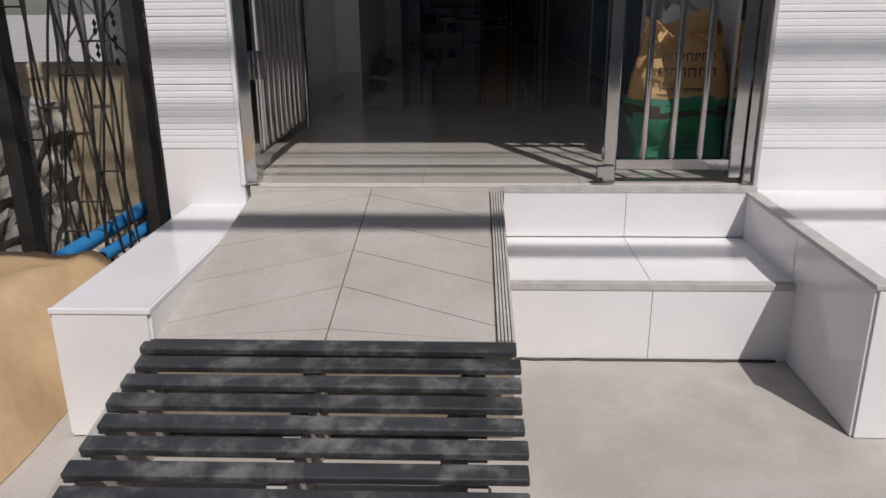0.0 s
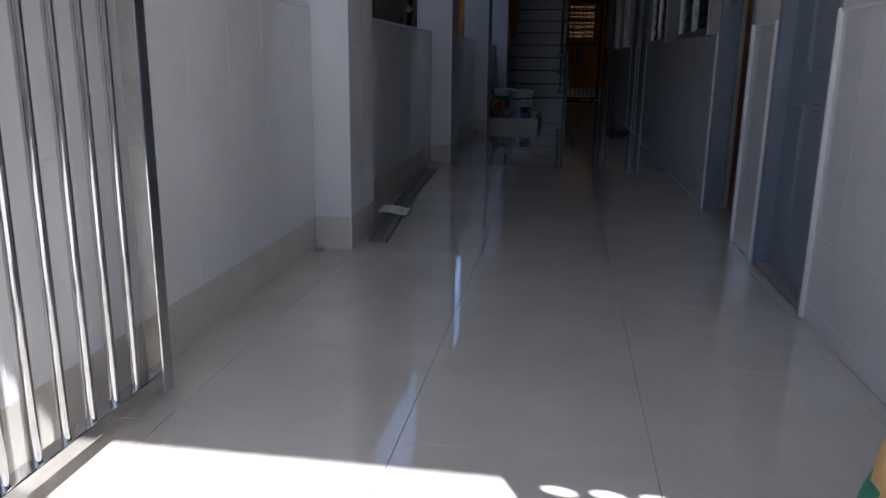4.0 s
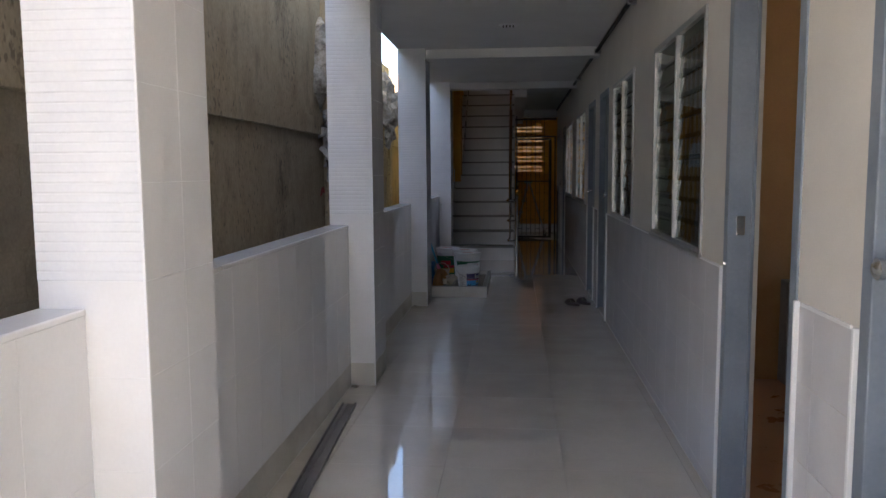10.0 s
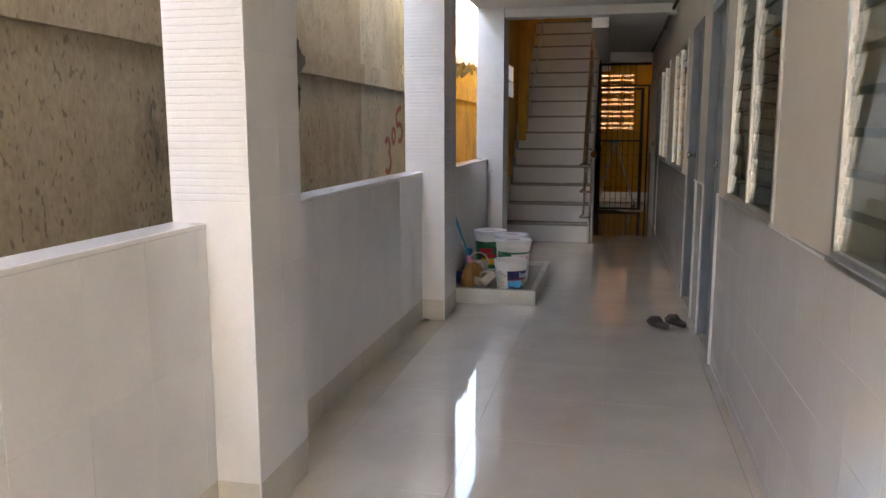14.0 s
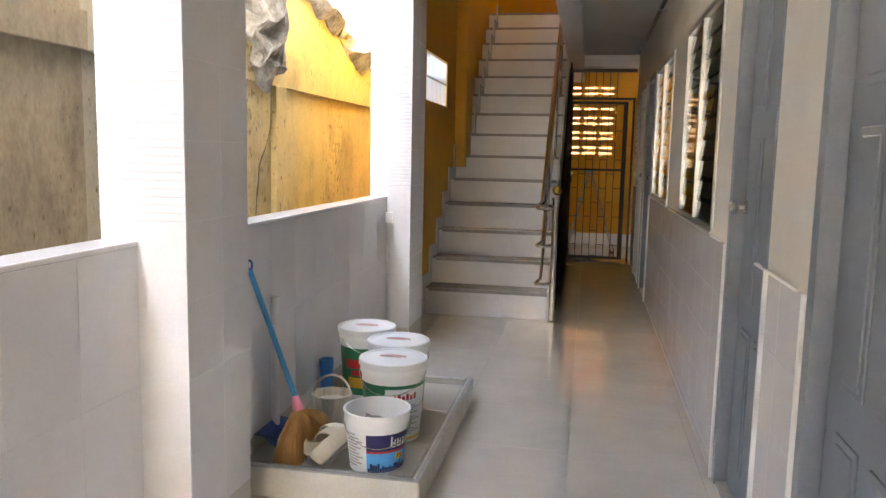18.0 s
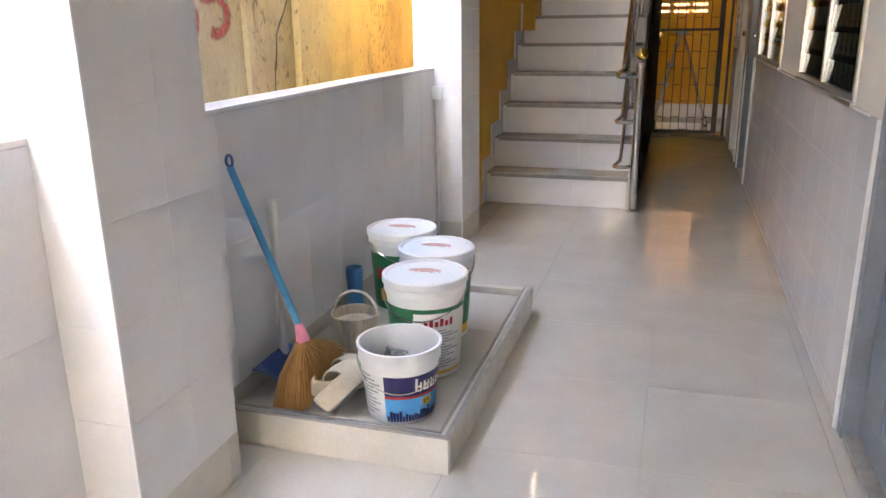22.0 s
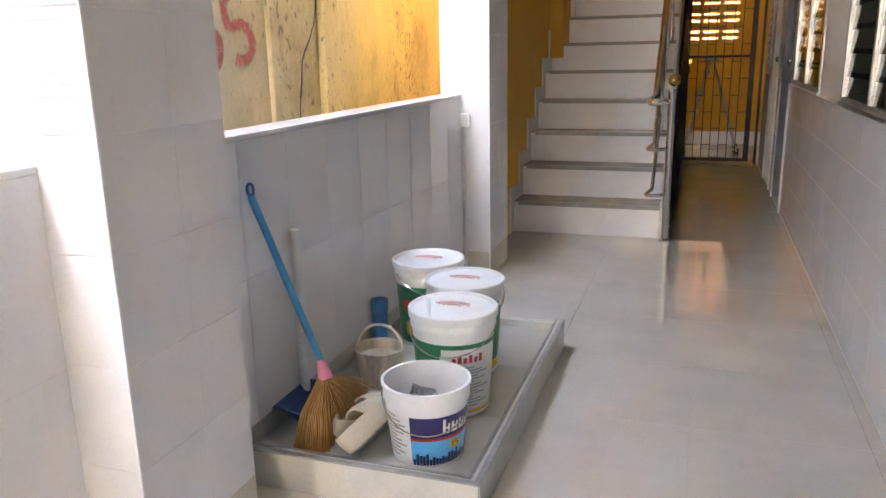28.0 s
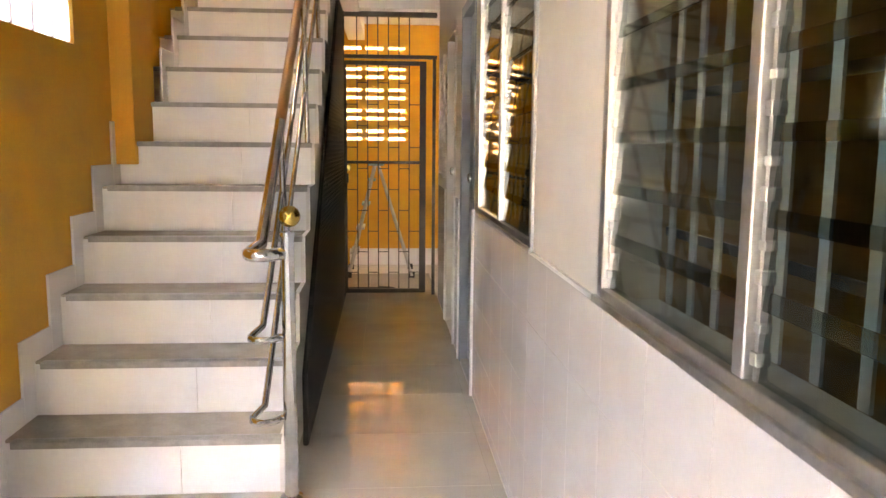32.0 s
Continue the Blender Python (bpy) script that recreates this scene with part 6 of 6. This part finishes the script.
for k in range(4):
    wpart("slot", boxes((0.33 + k * 0.03, 0.342 + k * 0.03, 9.41, 9.49, CEIL - 0.018, CEIL - 0.012)), INK, lamp, "dark slot")
SITE = Matrix()
cd = base("ceiling_conduit", 1.28, 9, 2.68, "dark conduit pipe along the top of the wall", "conduit")
wpart("pipe", tubes([[(1.3, 1.5 + 1.65 * k, 2.74) for k in range(11)]], 0.018, 10), BLACK_IRON, cd, "", True)
for k in range(6):
    wpart("clip", boxes((1.275, 1.345, 3 + 2.4 * k, 3.03 + 2.4 * k, 2.715, 2.765), bevel=0.003), ALU, cd)

# ---- stair railing ----
SITE = site(-0.025, 0.2, 0)
rl = base("stair_railing", 0.49, 14.32, 0, "stainless steel stair railing with a brass ball finial", "railing")
PX, PY = 0.495, 14.3
wpart("newel_post", lathe([(0.045, 0.0), (0.045, 0.012), (0.028, 0.02), (0.026, 1.06), (0.03, 1.07), (0.03, 1.085), (0.0, 1.09)], 24, (PX, PY, 0)), STEEL, rl, "", True)
bm = bmesh.new()
bmesh.ops.create_uvsphere(bm, u_segments=24, v_segments=14, radius=0.042)
bmesh.ops.translate(bm, verts=bm.verts, vec=(PX + 0.01, PY, 1.145))
wpart("finial", bm, BRASS, rl, "polished brass ball", True)
slope_s = RISE / RUN
def rail(z, x_in, y_end):
    pts = [(PX, PY - 0.01, z)]
    for k in range(7):
        a = radians(-90 - 30 * k)
        pts.append((PX - 0.04 - 0.055 + 0.055 * math.cos(radians(0 - 30 * k)) * 1.0, PY - 0.055 * math.sin(radians(30 * k)), z))
    pts += [(x_in, PY + 0.06, z + 0.03), (x_in, PY + 0.2, z + 0.2 * slope_s * 0.8), (x_in, y_end, z + (y_end - PY - 0.04) * slope_s)]
    return pts
for z, r, m, lab in ((1.0, 0.025, STEEL, "top steel handrail"), (0.67, 0.014, STEEL, ""), (0.34, 0.014, STEEL, "")):
    wpart("rail", tubes([rail(z, 0.385, 17.0)], r, 14), m, rl, lab, True)
wpart("rail_sleeve", tubes([[(0.385, 15.0, 1.0 + (15.0 - PY - 0.04) * slope_s), (0.385, 16.4, 1.0 + (16.4 - PY - 0.04) * slope_s)]], 0.0265, 14), BROWN_RAIL, rl, "brown sleeve on the handrail", True)
for y in (15.0, 16.1, 17.0):
    z0 = (math.floor((y + 0.2 - STEP0) / RUN) + 1) * RISE
    wpart("baluster", tubes([[(0.4, y, z0), (0.385, y, 1.0 + (y - PY - 0.04) * slope_s)]], 0.016, 12), STEEL, rl, "", True)
wpart("end_cap", boxes((0.33, 0.47, 16.96, 17.04, 3.28, 3.31), bevel=0.004), STEEL, rl)

SITE = Matrix()
# ---- black mesh panel beside the stairs ----
mp = base("mesh_panel", XS1 + 0.06, 16.6, 0, "black expanded metal mesh filling below the stairs", "mesh panel")
xm = XS1 + 0.05
YM0 = 15.05
def soffit(y):
    return max(0.05, along(y) - 0.02)
wpart("frame", tubes([[(xm, YM0, 0.01), (xm, YG - 0.06, 0.01), (xm, YG - 0.06, soffit(YG) - 0.1), (xm, YM0, soffit(YM0) - 0.02)]], 0.014, 6, True), BLACK_IRON, mp)
bm = bmesh.new()
step = 0.052
count = int((YG - YM0) / step)
for k in range(-int(2.9 / step), count + 1):
    for d in (1, -1):
        y0 = YM0 + k * step
        pts = []
        for j in range(60):
            yy = y0 + (j * step if d == 1 else (59 - j) * step - 59 * step * 0 )
            z = j * step * 1.15 + 0.01
            if YM0 <= yy <= YG - 0.06 and z < soffit(yy) - 0.03:
                pts.append((xm, yy, z))
        if len(pts) > 1:
            a, b = Vector(pts[0]), Vector(pts[-1])
            s = Vector((0.004, 0, 0))
            o = Vector((0, 0.008, 0.0))
            v = [bm.verts.new(q) for q in (a - s - o, a - s + o, b - s + o, b - s - o, a + s - o, a + s + o, b + s + o, b + s - o)]
            for f in ((3, 2, 1, 0), (4, 5, 6, 7), (0, 1, 5, 4), (1, 2, 6, 5), (2, 3, 7, 6), (3, 0, 4, 7)):
                bm.faces.new([v[i] for i in f])
tagged(wpart("mesh", bm, BLACK_IRON, mp), kind="stuff")

# ---- iron gate at the end ----
SITE = site(-0.135, 0, 0, 1.09, 1, 1.095)
ig = base("iron_gate", 0.92, YG, 0, "black iron gate with thin staggered bars, closed", "gate")
def bar(x0, x1, z0, z1, t=0.02):
    return (x0, x1, YG - t, YG + t, z0, z1)
for nm, q in (("post", bar(0.5, 0.535, 0, 2.36)), ("post", bar(1.31, 1.338, 0, 2.05)), ("top_bar", bar(0.45, 1.345, 2.02, 2.05, 0.022)), ("upper_beam", bar(0.48, 1.345, 2.36, 2.4, 0.03))):
    wpart(nm, boxes(q, bevel=0.003), BLACK_IRON, ig)
lf = [bar(0.545, 0.58, 0.02, 2.0, 0.016), bar(1.2, 1.255, 0.02, 2.0, 0.016), bar(0.58, 1.2, 0.02, 0.055, 0.016), bar(0.58, 1.2, 1.965, 2.0, 0.016), bar(0.58, 1.2, 1.14, 1.165, 0.016)]
wpart("leaf_frame", boxes(*lf, bevel=0.003), BLACK_IRON, ig)
for k in range(6):
    x = 0.58 + 0.62 * (k + 1) / 7
    wpart("rod", tubes([[(x, YG, 0.05), (x, YG, 1.97)]], 0.005, 6), BLACK_IRON, ig)
    wpart("rod", tubes([[(x, YG, 2.05), (x, YG, 2.36)]], 0.005, 6), BLACK_IRON, ig)
for k in range(7):
    x0 = 0.58 + 0.62 * k / 7
    for j in range(6):
        z = 0.2 + j * 0.36 + (0.18 if k % 2 else 0)
        if 0.06 < z < 1.95:
            wpart("rung", tubes([[(x0, YG, z), (x0 + 0.0886, YG, z)]], 0.004, 5), BLACK_IRON, ig)
wpart("lock", boxes((0.575, 0.61, YG - 0.03, YG + 0.02, 1.08, 1.13), bevel=0.004), BRASS, ig, "brass lock")
wpart("handle", tubes([[(0.585, YG - 0.02, 1.05), (0.585, YG - 0.05, 1.04), (0.585, YG - 0.05, 0.98)]], 0.008, 8), BLACK_IRON, ig, "", True)

SITE = Matrix.Translation((0.74, 20.0, 0)) @ Matrix.Rotation(radians(-90), 4, "Z") @ Matrix.Translation((-0.91, -18.75, 0))
# ---- ladder and hose behind the gate ----
ld = base("step_ladder", 0.9, 18.8, 0, "folding aluminium step ladder with blue plastic treads", "ladder")
topz, ya = 1.2, 18.75
for sx, xb, xt in ((-1, 0.62, 0.74), (1, 1.2, 0.98)):
    wpart("front_rail", tubes([[(xb, ya - 0.28, 0.02), (xt, ya, topz)]], 0.02, 8), ALU, ld)
    wpart("rear_rail", tubes([[(xb + 0.03 * sx, ya + 0.4, 0.02), (xt, ya + 0.04, topz)]], 0.016, 8), ALU, ld)
    for yy in (-0.28, 0.4):
        wpart("foot", boxes((xb - 0.03, xb + 0.03, ya + yy - 0.03, ya + yy + 0.03, 0.0, 0.06), bevel=0.006), BLACK_IRON, ld, "black rubber foot")
for k in range(4):
    t = (k + 1) / 4.6
    y = ya - 0.28 + 0.28 * t
    z = topz * t
    wpart("tread", boxes((0.62 + 0.12 * t, 1.2 - 0.22 * t, y - 0.045, y + 0.045, z - 0.012, z + 0.012), bevel=0.004), TEAL if k > 1 else ALU, ld)
wpart("top_cap", boxes((0.66, 1.04, ya - 0.08, ya + 0.1, topz, topz + 0.035), bevel=0.01), TEAL, ld, "blue-grey plastic top")
SITE = site(-0.05, 1.05, 0)
hs = base("hose", 0.75, 17.78, 0, "dark hose lying in a loop on the floor", "hose")
wpart("loop", tubes([[(0.7 + 0.17 * math.cos(k * 0.35) * (1 + 0.02 * k), 17.85 + 0.07 * math.sin(k * 0.35), 0.012 + 0.0006 * k) for k in range(40)]], 0.009, 8), BLACK_IRON, hs, "", True)

# ---- graffiti and rags on the neighbour's wall ----
SITE = NEIGHBOUR
def stroke(pts, w=0.036):
    bm = bmesh.new()
    uv = bm.loops.layers.uv.new("UVMap")
    left, right = [], []
    P = [Vector((XN + 0.004, y, z)) for y, z in pts]
    for i, p in enumerate(P):
        d = (P[min(i + 1, len(P) - 1)] - P[max(i - 1, 0)]).normalized()
        nrm = Vector((0, -d.z, d.y)) * (w * 0.95) * (0.85 + 0.3 * noise.noise(p * 20))
        left.append(bm.verts.new(p + nrm))
        right.append(bm.verts.new(p - nrm))
    for i in range(len(P) - 1):
        f = bm.faces.new((left[i], left[i + 1], right[i + 1], right[i]))
        for loop, v in zip(f.loops, (0, 0, 1, 1)):
            loop[uv].uv = (i / len(P), v)
    return bm


gr = base("graffiti", XN, 12.0, 1.4, "red spray-painted number 305 on the wall", "graffiti")
arc = lambda cy, cz, ry, rz, a0, a1, n=14: [(cy + ry * math.cos(radians(a0 + (a1 - a0) * k / n)), cz + rz * math.sin(radians(a0 + (a1 - a0) * k / n))) for k in range(n + 1)]
wpart("digit", stroke(arc(11.985, 1.295, 0.07, 0.07, 150, -70) + arc(11.99, 1.145, 0.09, 0.095, 75, -140), 0.045), GRAFFITI, gr, "painted 3")
wpart("digit", stroke(arc(12.175, 1.395, 0.046, 0.075, 90, 450, 24), 0.04), GRAFFITI, gr, "painted 0")
wpart("digit", stroke([(12.44, 1.675), (12.38, 1.665), (12.31, 1.64), (12.265, 1.6), (12.27, 1.55), (12.285, 1.5)] + arc(12.37, 1.425, 0.09, 0.085, 125, -120), 0.045), GRAFFITI, gr, "painted 5")
gr2 = base("graffiti", XN, 10.0, 1.4, "smudged red spray marks on the concrete wall", "graffiti")
wpart("mark", stroke(arc(9.95, 1.45, 0.1, 0.12, 200, -40), 0.05), GRAFFITI, gr2)
wpart("mark", stroke(arc(9.7, 1.22, 0.09, 0.1, 160, -60), 0.05), GRAFFITI, gr2)
gr3 = base("graffiti", XN, 4.9, 1.2, "faint red spray loops on the block wall", "graffiti")
for y, z, a0, a1 in ((3.95, 1.3, 30, 300), (4.62, 1.38, -40, 250)):
    wpart("mark", stroke(arc(y, z, 0.09, 0.12, a0, a1), 0.04), FAINT_RED, gr3)
rg = base("hanging_rag", XN + 0.08, 9.68, 1.25, "torn grey cloth strips hanging on the wall", "rag")
for k, (y0, w, z1) in enumerate(((9.64, 0.05, 1.6), (9.71, 0.06, 1.22), (9.78, 0.045, 1.5), (9.68, 0.04, 1.4), (9.83, 0.035, 1.7), (9.6, 0.03, 1.75))):
    bm = sheet(6, 26, lambda u, v: Vector((XN + 0.07 + 0.012 * k + 0.03 * math.sin(u * 6 + k) + 0.02 * math.sin(v * 9 + k), y0 + w * (u - 0.5) * (1 - 0.5 * v) * (0.7 + 0.5 * noise.noise(Vector((k * 3, v * 6, 2)))) + 0.05 * math.sin(v * 5 + k * 1.7) * v, 2.02 - (2.02 - z1) * v + 0.03 * noise.noise(Vector((u * 4, v * 8, k))))))
    wpart("strip", thicken(bm, 0.003), INK if k in (1, 2, 4) else RAG, rg, "", True)
bm = bmesh.new()
for k in range(5):
    bmesh.ops.create_icosphere(bm, subdivisions=3, radius=0.04, matrix=Matrix.Translation((XN + 0.06, 9.65 + 0.03 * k, 2.0 + 0.05 * math.sin(k * 2.3))))
wpart("knot", rough_up(bm, 0.028, 22), RAG, rg, "knotted grey cloth", True)

SITE = site(0, -0.65, 0)
# ---- in the open room ----
bd = base("cabinet_box", 2.45, 8.0, 0, "grey laminate box standing in the tan room", "box")
wpart("carcass", boxes((2.3, 2.75, 7.85, 8.25, 0.0, 0.72), bevel=0.006), GREY_BOARD, bd)
wpart("panel", boxes((2.36, 2.69, 7.842, 7.85, 0.05, 0.67), bevel=0.003), GREY_BOARD, bd)
